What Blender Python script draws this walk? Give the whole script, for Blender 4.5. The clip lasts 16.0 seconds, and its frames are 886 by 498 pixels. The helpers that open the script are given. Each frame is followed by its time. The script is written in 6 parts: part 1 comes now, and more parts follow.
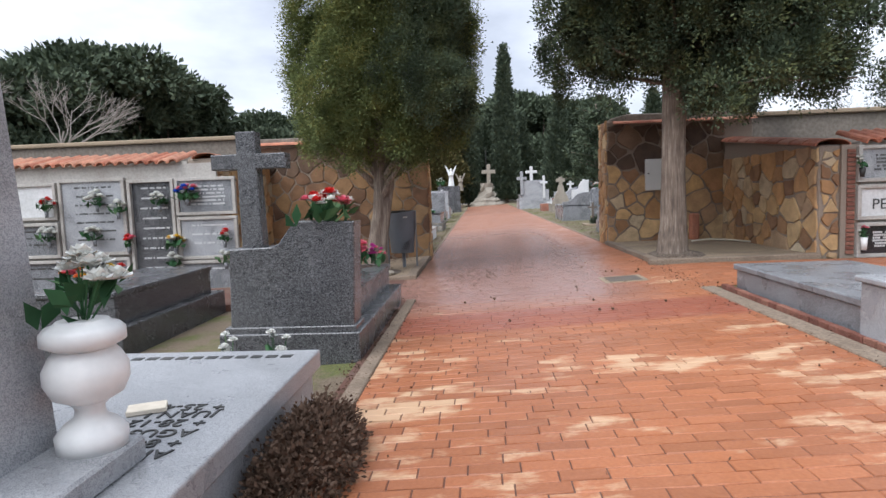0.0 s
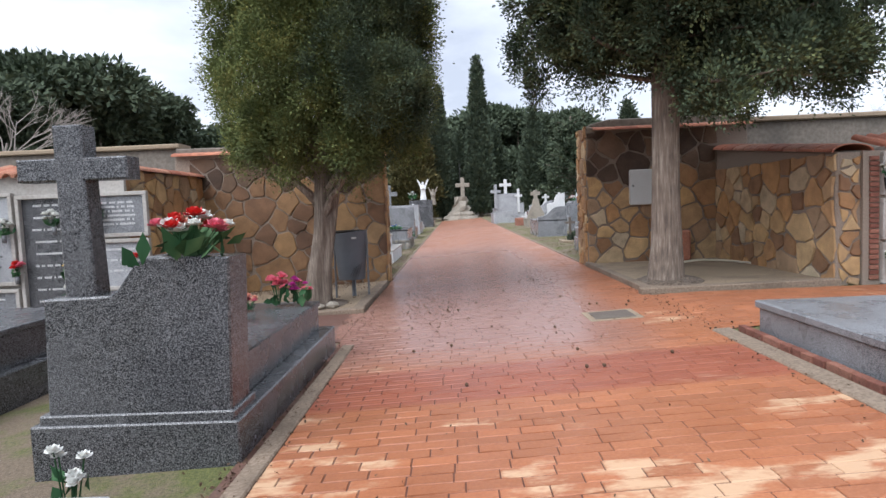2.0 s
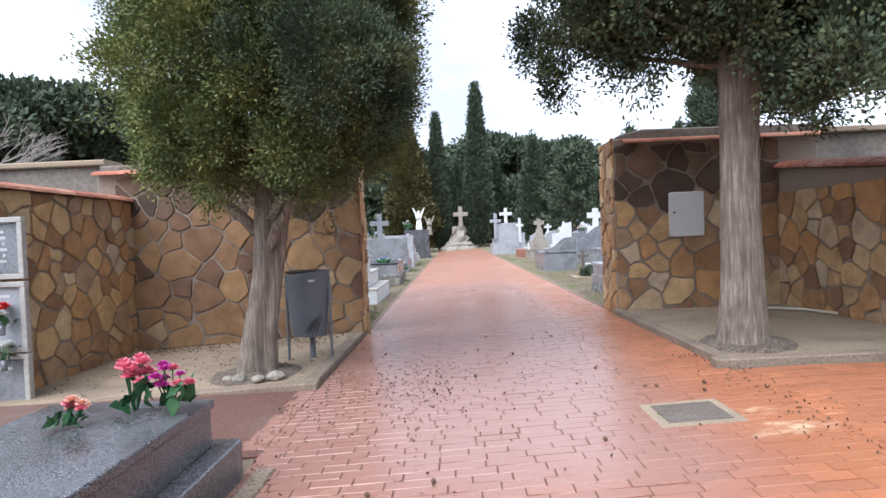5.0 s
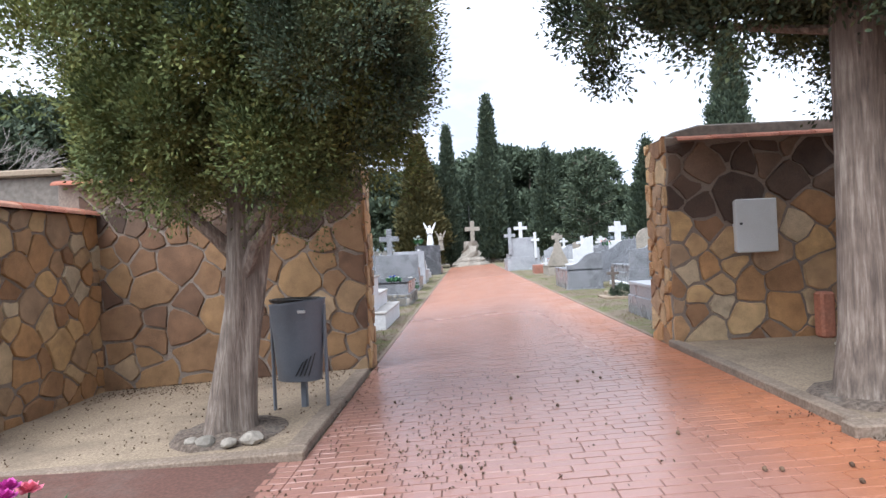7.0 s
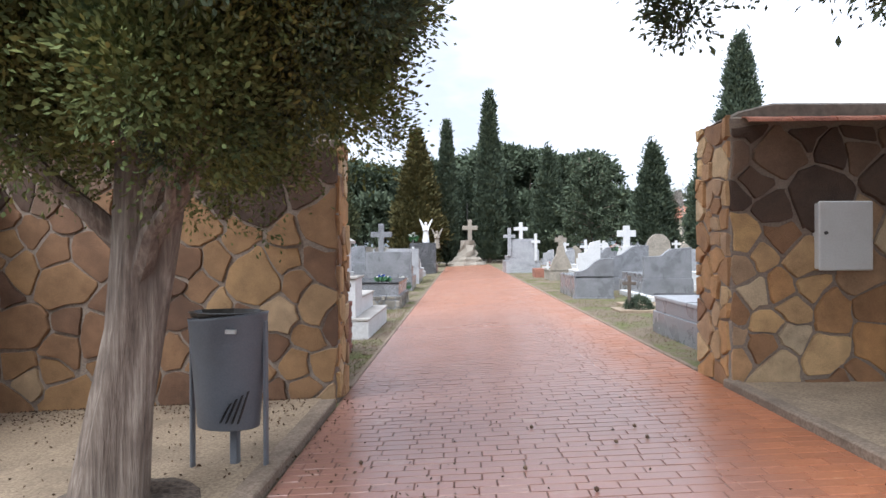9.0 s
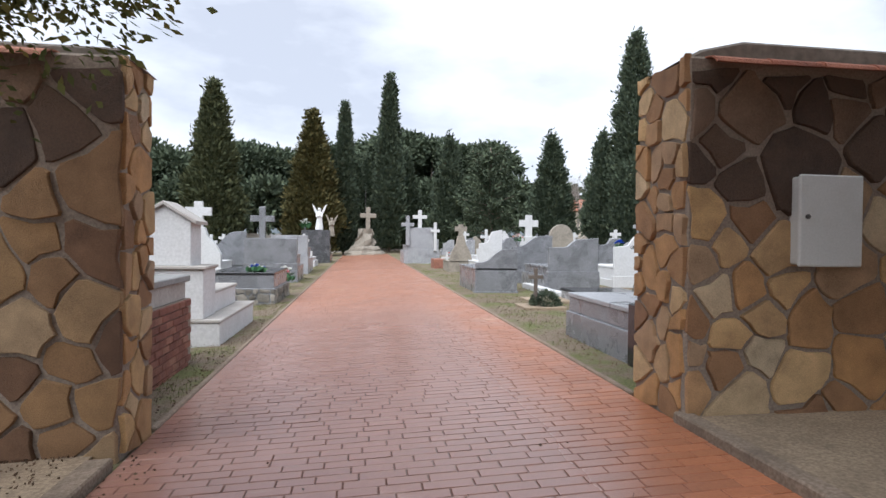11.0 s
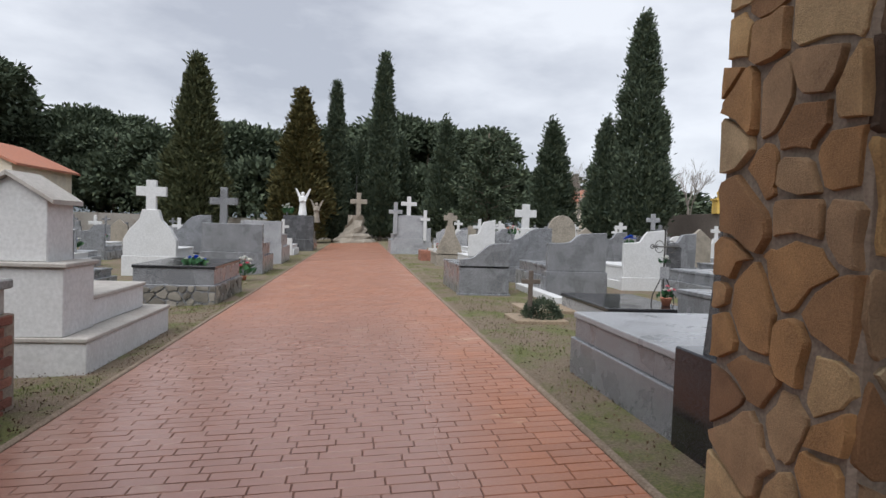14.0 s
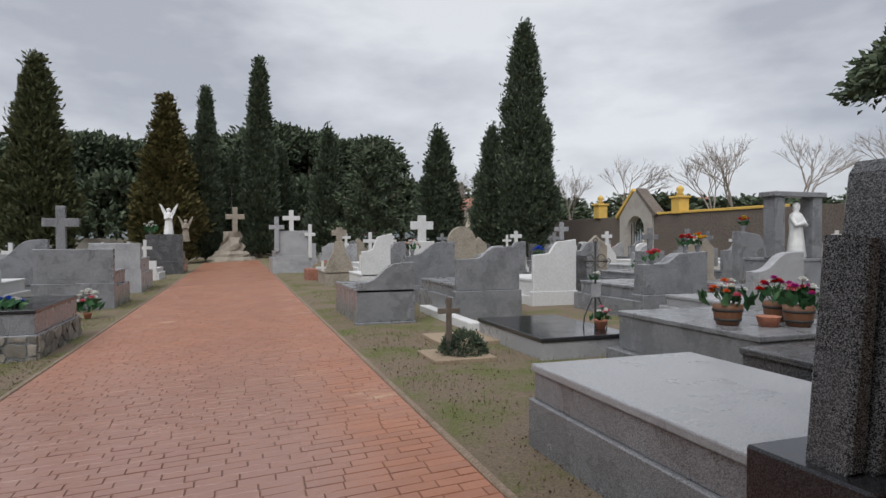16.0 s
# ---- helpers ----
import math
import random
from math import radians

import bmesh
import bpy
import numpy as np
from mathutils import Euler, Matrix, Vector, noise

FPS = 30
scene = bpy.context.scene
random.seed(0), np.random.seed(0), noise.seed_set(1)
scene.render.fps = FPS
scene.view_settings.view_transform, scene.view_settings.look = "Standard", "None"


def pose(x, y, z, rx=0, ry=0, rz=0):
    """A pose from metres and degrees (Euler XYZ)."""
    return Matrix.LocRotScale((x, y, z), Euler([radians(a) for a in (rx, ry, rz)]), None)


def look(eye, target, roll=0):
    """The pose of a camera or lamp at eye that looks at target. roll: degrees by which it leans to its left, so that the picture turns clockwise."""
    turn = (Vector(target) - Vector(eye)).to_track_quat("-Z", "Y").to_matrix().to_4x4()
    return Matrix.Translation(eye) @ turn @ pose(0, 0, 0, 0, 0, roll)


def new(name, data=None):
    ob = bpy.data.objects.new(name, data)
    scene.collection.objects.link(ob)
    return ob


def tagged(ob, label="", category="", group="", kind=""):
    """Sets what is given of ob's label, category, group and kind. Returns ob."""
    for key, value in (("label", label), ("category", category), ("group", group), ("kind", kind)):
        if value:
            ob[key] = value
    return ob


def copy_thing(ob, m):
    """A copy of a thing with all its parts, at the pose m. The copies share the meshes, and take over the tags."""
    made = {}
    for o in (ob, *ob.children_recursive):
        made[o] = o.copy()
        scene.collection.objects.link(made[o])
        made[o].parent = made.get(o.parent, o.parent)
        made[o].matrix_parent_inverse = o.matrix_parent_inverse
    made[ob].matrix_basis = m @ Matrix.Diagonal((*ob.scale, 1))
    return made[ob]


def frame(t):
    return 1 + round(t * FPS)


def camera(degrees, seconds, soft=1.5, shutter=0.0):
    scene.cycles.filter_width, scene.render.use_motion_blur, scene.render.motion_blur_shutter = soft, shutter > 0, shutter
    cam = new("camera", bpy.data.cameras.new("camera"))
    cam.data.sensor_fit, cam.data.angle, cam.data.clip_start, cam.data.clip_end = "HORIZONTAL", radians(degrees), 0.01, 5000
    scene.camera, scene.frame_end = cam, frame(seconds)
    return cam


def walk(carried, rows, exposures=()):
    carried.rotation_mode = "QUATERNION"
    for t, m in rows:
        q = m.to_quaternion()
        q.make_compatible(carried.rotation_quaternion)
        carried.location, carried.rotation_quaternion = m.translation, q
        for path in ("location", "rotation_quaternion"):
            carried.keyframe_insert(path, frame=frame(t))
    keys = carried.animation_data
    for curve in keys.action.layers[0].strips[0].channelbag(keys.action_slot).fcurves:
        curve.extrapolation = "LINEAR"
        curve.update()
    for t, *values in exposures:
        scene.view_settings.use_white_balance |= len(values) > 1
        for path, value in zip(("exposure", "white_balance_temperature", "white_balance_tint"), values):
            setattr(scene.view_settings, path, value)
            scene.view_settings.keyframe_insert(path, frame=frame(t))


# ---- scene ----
cam = camera(72.3, 16.0)
PATH = [
    (0, (1.144, 1.237, 1.472), (1.02, 3.225, 1.292), -2.1),
    (0.5, (1.208, 1.661, 1.46), (1.079, 3.655, 1.375), -3.6),
    (1, (1.279, 2.078, 1.492), (1.12, 4.071, 1.431), -2.3),
    (1.5, (1.328, 2.496, 1.507), (1.344, 4.493, 1.398), -3.0),
    (2, (1.4, 2.976, 1.508), (1.354, 4.97, 1.369), -2.4),
    (2.5, (1.467, 3.384, 1.484), (1.478, 5.378, 1.337), -0.8),
    (3, (1.476, 3.756, 1.517), (1.524, 5.753, 1.421), -2.4),
    (3.5, (1.524, 4.151, 1.553), (1.456, 6.147, 1.448), -1.7),
    (3.7, (1.507, 4.312, 1.521), (1.441, 6.31, 1.454), -1.5),
    (5.8, (1.457, 6.204, 1.595), (1.434, 8.203, 1.577), -2.7),
    (6, (1.426, 6.332, 1.618), (1.318, 8.329, 1.624), -2.0),
    (6.4, (1.314, 6.626, 1.593), (1.312, 8.625, 1.553), 0.2),
    (6.5, (1.298, 6.666, 1.602), (1.261, 8.665, 1.593), -2.1),
    (7, (1.331, 7.081, 1.581), (1.262, 9.08, 1.59), -2.7),
    (7.5, (1.321, 7.595, 1.612), (1.189, 9.591, 1.633), -0.7),
    (8, (1.231, 8.022, 1.64), (1.144, 10.02, 1.616), -1.1),
    (8.5, (1.284, 8.503, 1.623), (1.218, 10.502, 1.618), -1.7),
    (9, (1.281, 8.898, 1.614), (1.225, 10.897, 1.616), -0.3),
    (9.5, (1.37, 9.475, 1.601), (1.513, 11.47, 1.571), -0.9),
    (10, (1.512, 9.942, 1.615), (1.636, 11.937, 1.55), 0.2),
    (10.2, (1.505, 10.167, 1.588), (1.71, 12.156, 1.543), 1.4),
    (12.3, (1.967, 11.863, 1.543), (2.255, 13.842, 1.517), 0.5),
    (12.5, (2.022, 12.049, 1.608), (2.274, 14.031, 1.537), 1.1),
    (13, (2.223, 12.496, 1.52), (2.474, 14.479, 1.454), 3.3),
    (13.5, (2.237, 12.962, 1.58), (2.567, 14.934, 1.521), 1.3),
    (14, (2.369, 13.351, 1.629), (2.644, 15.331, 1.56), 2.0),
    (14.5, (2.38, 13.804, 1.667), (2.763, 15.767, 1.642), -0.2),
    (15, (2.53, 14.3, 1.669), (2.986, 16.246, 1.601), -0.2),
    (15.5, (2.482, 14.735, 1.713), (2.985, 16.67, 1.677), 2.1),
    (16, (2.475, 15.17, 1.756), (3.115, 17.064, 1.727), -0.1),
]
walk(cam, [(t, look(e, g, r)) for t, e, g, r in PATH],
     [(0.0, 0.78, 6000, 10), (2.0, 0.85, 5950, 10), (3.5, 1.12, 5800, 10), (6.0, 1.32, 5700, 10), (9.5, 1.15, 5950, 10), (12.5, 0.58, 6150, 10), (14.5, 0.28, 6300, 10), (16.0, 0.10, 6400, 10)])

# ---- world and light ----
world = bpy.data.worlds.new("world")
scene.world = world
world.use_nodes = True
wn, wl = world.node_tree.nodes, world.node_tree.links
wn.clear()
w_out = wn.new("ShaderNodeOutputWorld")
w_bg = wn.new("ShaderNodeBackground")
w_sky = wn.new("ShaderNodeTexSky")
w_sky.sky_type, w_sky.sun_disc = "NISHITA", False
w_sky.sun_elevation, w_sky.sun_rotation = radians(54), radians(219)
w_sky.sun_intensity = 0.6
w_co = wn.new("ShaderNodeTexCoord")
w_map = wn.new("ShaderNodeMapping")
w_map.inputs["Scale"].default_value = (1.6, 1.6, 4.2)
w_map.inputs["Location"].default_value = (0.35, 0.1, 0.4)
w_noise = wn.new("ShaderNodeTexNoise")
w_noise.inputs["Scale"].default_value = 1.7
w_noise.inputs["Detail"].default_value = 7.0
w_noise.inputs["Roughness"].default_value = 0.52
w_ramp = wn.new("ShaderNodeValToRGB")
w_ramp.color_ramp.elements[0].position, w_ramp.color_ramp.elements[0].color = 0.36, (4.2, 4.35, 4.8, 1)
w_ramp.color_ramp.elements[1].position, w_ramp.color_ramp.elements[1].color = 0.63, (7.4, 7.5, 7.75, 1)
w_mix = wn.new("ShaderNodeMixRGB")
w_mix.inputs[0].default_value = 0.90
w_bg.inputs["Strength"].default_value = 0.10
wl.new(w_co.outputs["Generated"], w_map.inputs["Vector"])
wl.new(w_map.outputs[0], w_noise.inputs["Vector"])
wl.new(w_noise.outputs["Fac"], w_ramp.inputs[0])
wl.new(w_sky.outputs[0], w_mix.inputs[1])
wl.new(w_ramp.outputs[0], w_mix.inputs[2])
wl.new(w_mix.outputs[0], w_bg.inputs["Color"])
wl.new(w_bg.outputs[0], w_out.inputs["Surface"])

sun_data = bpy.data.lights.new("sun", "SUN")
sun_data.energy, sun_data.angle, sun_data.color = 2.3, radians(60), (1.0, 0.98, 0.95)
sun = new("sun", sun_data)
sun.matrix_world = look((-9, -11, 20), (0, 0, 0))


# ---- materials ----
def mat_base(name, rough=0.7, metal=0.0):
    m = bpy.data.materials.new(name)
    m.use_nodes = True
    b = m.node_tree.nodes["Principled BSDF"]
    b.inputs["Roughness"].default_value = rough
    b.inputs["Metallic"].default_value = metal
    return m, m.node_tree.nodes, m.node_tree.links, b


def ramp(n, stops):
    r = n.new("ShaderNodeValToRGB")
    e = r.color_ramp.elements
    while len(e) < len(stops):
        e.new(0.5)
    for el, (p, c) in zip(e, stops):
        el.position, el.color = p, (*c, 1)
    return r


def noise_node(n, l, co, scale, detail=4.0, rough=0.55):
    t = n.new("ShaderNodeTexNoise")
    t.inputs["Scale"].default_value = scale
    t.inputs["Detail"].default_value = detail
    t.inputs["Roughness"].default_value = rough
    l.new(co, t.inputs["Vector"])
    return t.outputs["Fac"]


def mix(n, l, fac, a, b, mode="MIX"):
    x = n.new("ShaderNodeMixRGB")
    x.blend_type = mode
    for sock, v in zip(x.inputs, (fac, a, b)):
        if isinstance(v, (int, float)):
            sock.default_value = v
        elif isinstance(v, tuple):
            sock.default_value = (*v, 1)
        else:
            l.new(v, sock)
    return x.outputs[0]


def bump(n, l, b, height, strength=0.3, dist=0.01):
    k = n.new("ShaderNodeBump")
    k.inputs["Strength"].default_value = strength
    k.inputs["Distance"].default_value = dist
    l.new(height, k.inputs["Height"])
    l.new(k.outputs[0], b.inputs["Normal"])


def world_co(n):
    return n.new("ShaderNodeNewGeometry").outputs["Position"]


def stained(name, c1, c2, fine=60.0, big=1.5, rough=0.75, bmp=0.25, dirt=(0.2, 0.18, 0.15), dirt_amt=0.35, metal=0.0):
    """Two-scale surface: fine grain between two colours and large weather stains."""
    m, n, l, b = mat_base(name, rough, metal)
    co = world_co(n)
    f = noise_node(n, l, co, fine, 3)
    g = noise_node(n, l, co, big, 5, 0.65)
    base = ramp(n, [(0.35, c1), (0.65, c2)])
    l.new(f, base.inputs[0])
    d = ramp(n, [(0.48, (0, 0, 0)), (0.72, (dirt_amt, dirt_amt, dirt_amt))])
    l.new(g, d.inputs[0])
    l.new(mix(n, l, d.outputs[0], base.outputs[0], dirt), b.inputs["Base Color"])
    bump(n, l, b, f, bmp, 0.004)
    return m


def granite(name, dark, light, rough=0.25, scale=170.0, balance=0.5):
    m, n, l, b = mat_base(name, rough)
    co = world_co(n)
    v = n.new("ShaderNodeTexVoronoi")
    v.inputs["Scale"].default_value = scale
    l.new(co, v.inputs["Vector"])
    sep = n.new("ShaderNodeSeparateColor")
    l.new(v.outputs["Color"], sep.inputs[0])
    r = ramp(n, [(balance - 0.22, dark), (balance + 0.05, tuple(0.5 * (a + c) for a, c in zip(dark, light))), (balance + 0.4, light)])
    l.new(sep.outputs[0], r.inputs[0])
    g = noise_node(n, l, co, 2.2, 5, 0.6)
    s = ramp(n, [(0.35, (0.78, 0.78, 0.78)), (0.7, (1.05, 1.05, 1.05))])
    l.new(g, s.inputs[0])
    l.new(mix(n, l, 1.0, r.outputs[0], s.outputs[0], "MULTIPLY"), b.inputs["Base Color"])
    rr = ramp(n, [(0.3, (rough * 0.7,) * 3), (0.7, (min(1, rough * 1.6),) * 3)])
    l.new(g, rr.inputs[0])
    l.new(rr.outputs[0], b.inputs["Roughness"])
    return m


def leafy(name, c1, c2, c3, rough=0.6):
    m, n, l, b = mat_base(name, max(rough, 0.75))
    b.inputs["Specular IOR Level"].default_value = 0.2
    ge = n.new("ShaderNodeNewGeometry")
    r = ramp(n, [(0.0, c1), (0.6, c2), (1.0, c3)])
    big = noise_node(n, l, ge.outputs["Position"], 2.6, 4)
    add = n.new("ShaderNodeMath")
    add.operation = "MULTIPLY_ADD"
    l.new(ge.outputs["Random Per Island"], add.inputs[0])
    add.inputs[1].default_value = 0.32
    sub = n.new("ShaderNodeMath")
    sub.operation = "MULTIPLY_ADD"
    l.new(big, sub.inputs[0])
    sub.inputs[1].default_value, sub.inputs[2].default_value = 2.2, -0.72
    l.new(sub.outputs[0], add.inputs[2])
    l.new(add.outputs[0], r.inputs[0])
    l.new(r.outputs[0], b.inputs["Base Color"])
    return m


def paving(name, pieces=True):
    """Red stamped concrete, worn to pale cream in patches, damp and glossy in others."""
    m, n, l, b = mat_base(name, 0.45)
    co = world_co(n)
    var = n.new("ShaderNodeNewGeometry").outputs["Random Per Island"]
    f = noise_node(n, l, co, 45, 4)
    g = noise_node(n, l, co, 0.55, 5, 0.6)
    base = ramp(n, [(0.3, (0.28, 0.098, 0.045)), (0.55, (0.37, 0.14, 0.065)), (0.75, (0.46, 0.20, 0.10))])
    l.new(mix(n, l, 0.5, g, f), base.inputs[0])
    tone = ramp(n, [(0, (0.86, 0.86, 0.86)), (1, (1.12, 1.1, 1.06))])
    l.new(var, tone.inputs[0])
    col = mix(n, l, 1.0, base.outputs[0], tone.outputs[0], "MULTIPLY")
    # cream wear, stretched across the walk
    mp = n.new("ShaderNodeMapping")
    mp.inputs["Scale"].default_value = (0.9, 2.0, 1)
    l.new(co, mp.inputs["Vector"])
    wear = noise_node(n, l, mp.outputs[0], 0.75, 7, 0.68)
    sx = n.new("ShaderNodeSeparateXYZ")
    l.new(co, sx.inputs[0])
    near = n.new("ShaderNodeMapRange")
    near.inputs["From Min"].default_value, near.inputs["From Max"].default_value = 7.7, 6.9
    near.inputs["To Min"].default_value, near.inputs["To Max"].default_value = 0.0, 0.085
    l.new(sx.outputs["Y"], near.inputs["Value"])
    addn = n.new("ShaderNodeMath")
    addn.operation = "ADD"
    wv = n.new("ShaderNodeMath")
    wv.operation = "MULTIPLY_ADD"
    l.new(var, wv.inputs[0])
    wv.inputs[1].default_value = 0.06 if pieces else 0.0
    l.new(wear, wv.inputs[2])
    l.new(wv.outputs[0], addn.inputs[0])
    l.new(near.outputs[0], addn.inputs[1])
    wr = ramp(n, [(0.645, (0, 0, 0)), (0.71, (0.75, 0.75, 0.75))])
    l.new(addn.outputs[0], wr.inputs[0])
    col = mix(n, l, wr.outputs[0], col, (0.62, 0.43, 0.27))
    # worn, damp strip through the gateway; sky sheen put into a purplish-grey colour
    wet_y = n.new("ShaderNodeMapRange")
    wet_y.interpolation_type = "SMOOTHSTEP"
    wet_y.inputs["From Min"].default_value, wet_y.inputs["From Max"].default_value = 7.4, 9.6
    l.new(sx.outputs["Y"], wet_y.inputs["Value"])
    wet_e = n.new("ShaderNodeMapRange")
    wet_e.interpolation_type = "SMOOTHSTEP"
    wet_e.inputs["From Min"].default_value, wet_e.inputs["From Max"].default_value = 27.0, 19.0
    l.new(sx.outputs["Y"], wet_e.inputs["Value"])
    wet_x = n.new("ShaderNodeMapRange")
    wet_x.interpolation_type = "SMOOTHSTEP"
    wet_x.inputs["From Min"].default_value, wet_x.inputs["From Max"].default_value = 3.7, 2.7
    l.new(sx.outputs["X"], wet_x.inputs["Value"])
    wm = mix(n, l, 1.0, wet_y.outputs[0], wet_e.outputs[0], "MULTIPLY")
    wm = mix(n, l, 1.0, wm, wet_x.outputs[0], "MULTIPLY")
    col = mix(n, l, mix(n, l, 1.0, wm, (0.75, 0.75, 0.75), "MULTIPLY"), col, (0.30, 0.175, 0.15))
    # the walk beyond the gate, worn to a duller brown
    dull = n.new("ShaderNodeMapRange")
    dull.interpolation_type = "SMOOTHSTEP"
    dull.inputs["From Min"].default_value, dull.inputs["From Max"].default_value = 12.0, 22.0
    dull.inputs["To Max"].default_value = 0.45
    l.new(sx.outputs["Y"], dull.inputs["Value"])
    col = mix(n, l, dull.outputs[0], col, (0.30, 0.17, 0.128))
    # darker red band laid across the walk
    ba = n.new("ShaderNodeMapRange")
    ba.inputs["From Min"].default_value, ba.inputs["From Max"].default_value = 0.55, 0.42
    dy = n.new("ShaderNodeMath")
    dy.operation = "SUBTRACT"
    l.new(sx.outputs["Y"], dy.inputs[0])
    dy.inputs[1].default_value = 7.85
    ab = n.new("ShaderNodeMath")
    ab.operation = "ABSOLUTE"
    l.new(dy.outputs[0], ab.inputs[0])
    l.new(ab.outputs[0], ba.inputs["Value"])
    col = mix(n, l, mix(n, l, 1.0, ba.outputs[0], (0.6, 0.6, 0.6), "MULTIPLY"), col, (0.24, 0.06, 0.04))
    l.new(col, b.inputs["Base Color"])
    ro = ramp(n, [(0.35, (0.38, 0.38, 0.38)), (0.7, (0.6, 0.6, 0.6))])
    l.new(noise_node(n, l, co, 1.3, 5, 0.6), ro.inputs[0])
    l.new(mix(n, l, wm, ro.outputs[0], (0.23, 0.23, 0.23)), b.inputs["Roughness"])
    bump(n, l, b, f, 0.35, 0.006)
    if not pieces:
        br = n.new("ShaderNodeTexBrick")
        br.inputs["Scale"].default_value = 1.0
        br.inputs["Brick Width"].default_value, br.inputs["Row Height"].default_value = 0.28, 0.117
        br.inputs["Mortar Size"].default_value = 0.006
        br.inputs["Color1"].default_value = br.inputs["Color2"].default_value = (1, 1, 1, 1)
        br.inputs["Mortar"].default_value = (0.4, 0.4, 0.4, 1)
        l.new(co, br.inputs["Vector"])
        l.new(mix(n, l, 1.0, col, br.outputs["Color"], "MULTIPLY"), b.inputs["Base Color"])
    return m


def ground_mat():
    m, n, l, b = mat_base("grass_and_earth", 0.95)
    co = world_co(n)
    g = noise_node(n, l, co, 1.3, 7, 0.7)
    f = noise_node(n, l, co, 55, 4, 0.7)
    grass = ramp(n, [(0.3, (0.062, 0.075, 0.024)), (0.7, (0.19, 0.195, 0.062))])
    earth = ramp(n, [(0.3, (0.10, 0.074, 0.05)), (0.7, (0.28, 0.215, 0.15))])
    l.new(f, grass.inputs[0])
    l.new(f, earth.inputs[0])
    k = ramp(n, [(0.40, (0, 0, 0)), (0.53, (1, 1, 1))])
    l.new(g, k.inputs[0])
    l.new(mix(n, l, k.outputs[0], grass.outputs[0], earth.outputs[0]), b.inputs["Base Color"])
    bump(n, l, b, f, 0.8, 0.03)
    return m


def piece_mat(name, stops, fine=60.0, rough=0.9, bmp=1.0):
    """For stones and bricks that are objects of their own: tone by each piece's random number."""
    m, n, l, b = mat_base(name, rough)
    co = world_co(n)
    oi = n.new("ShaderNodeObjectInfo").outputs["Random"]
    r = ramp(n, stops)
    l.new(oi, r.inputs[0])
    f = noise_node(n, l, co, fine, 5, 0.7)
    g = noise_node(n, l, co, 5.0, 4)
    s = ramp(n, [(0.3, (0.5, 0.48, 0.46)), (0.7, (1.25, 1.22, 1.15))])
    l.new(mix(n, l, 0.5, f, g), s.inputs[0])
    l.new(mix(n, l, 1.0, r.outputs[0], s.outputs[0], "MULTIPLY"), b.inputs["Base Color"])
    bump(n, l, b, mix(n, l, 0.5, f, g), bmp, 0.03)
    return m


def bark_mat():
    m, n, l, b = mat_base("juniper_bark", 0.9)
    co = n.new("ShaderNodeTexCoord").outputs["Object"]
    mp = n.new("ShaderNodeMapping")
    mp.inputs["Scale"].default_value = (26, 26, 2.0)
    l.new(co, mp.inputs["Vector"])
    f = noise_node(n, l, mp.outputs[0], 1.2, 6, 0.65)
    g = noise_node(n, l, co, 3.0, 4)
    r = ramp(n, [(0.32, (0.07, 0.054, 0.043)), (0.5, (0.2, 0.155, 0.122)), (0.70, (0.42, 0.36, 0.295))])
    l.new(mix(n, l, 0.3, f, g), r.inputs[0])
    l.new(r.outputs[0], b.inputs["Base Color"])
    bump(n, l, b, f, 1.0, 0.03)
    return m


M_PAVE = paving("red_stamped_paving")
M_PAVE_FAR = paving("red_stamped_paving_far", False)
M_GROUND = ground_mat()
M_STONE = piece_mat("ochre_fieldstone", [(0.0, (0.27, 0.15, 0.085)), (0.2, (0.42, 0.24, 0.12)), (0.45, (0.58, 0.33, 0.145)), (0.6, (0.42, 0.29, 0.19)), (0.8, (0.64, 0.42, 0.20)), (1.0, (0.60, 0.50, 0.36))], 110)
M_STONE_BROWN = piece_mat("brown_fieldstone", [(0.0, (0.15, 0.085, 0.055)), (0.3, (0.25, 0.14, 0.08)), (0.6, (0.33, 0.195, 0.10)), (0.85, (0.42, 0.26, 0.125)), (1.0, (0.46, 0.36, 0.25))], 110)
M_STONE_DARK = piece_mat("dark_fieldstone", [(0.0, (0.075, 0.048, 0.036)), (0.5, (0.14, 0.088, 0.06)), (1.0, (0.23, 0.15, 0.10))])
M_MORTAR = stained("grey_brown_mortar", (0.21, 0.165, 0.13), (0.31, 0.25, 0.20), 50, 2, 0.95)
M_BRICK = piece_mat("red_brick", [(0.0, (0.20, 0.075, 0.055)), (0.5, (0.27, 0.11, 0.08)), (1.0, (0.34, 0.16, 0.115))], 50)
M_TERRA = piece_mat("terracotta_tile", [(0.0, (0.36, 0.12, 0.07)), (0.5, (0.46, 0.18, 0.11)), (1.0, (0.52, 0.27, 0.18))], 30, 0.8)
M_TERRA_PLAIN = stained("terracotta", (0.36, 0.14, 0.085), (0.5, 0.2, 0.12), 30, 2, 0.8)
M_CONC = stained("pale_concrete", (0.25, 0.19, 0.13), (0.36, 0.28, 0.195), 45, 1.1, 0.9, 0.3, (0.16, 0.12, 0.085), 0.6)
M_RECESS = stained("dirty_earth_strewn_concrete", (0.20, 0.15, 0.10), (0.34, 0.26, 0.175), 45, 0.9, 0.95, 0.5, (0.10, 0.072, 0.05), 0.75)
M_KERB = stained("dirty_brown_kerb_concrete", (0.17, 0.125, 0.088), (0.28, 0.215, 0.16), 40, 2.2, 0.95, 0.4, (0.09, 0.065, 0.045), 0.6)
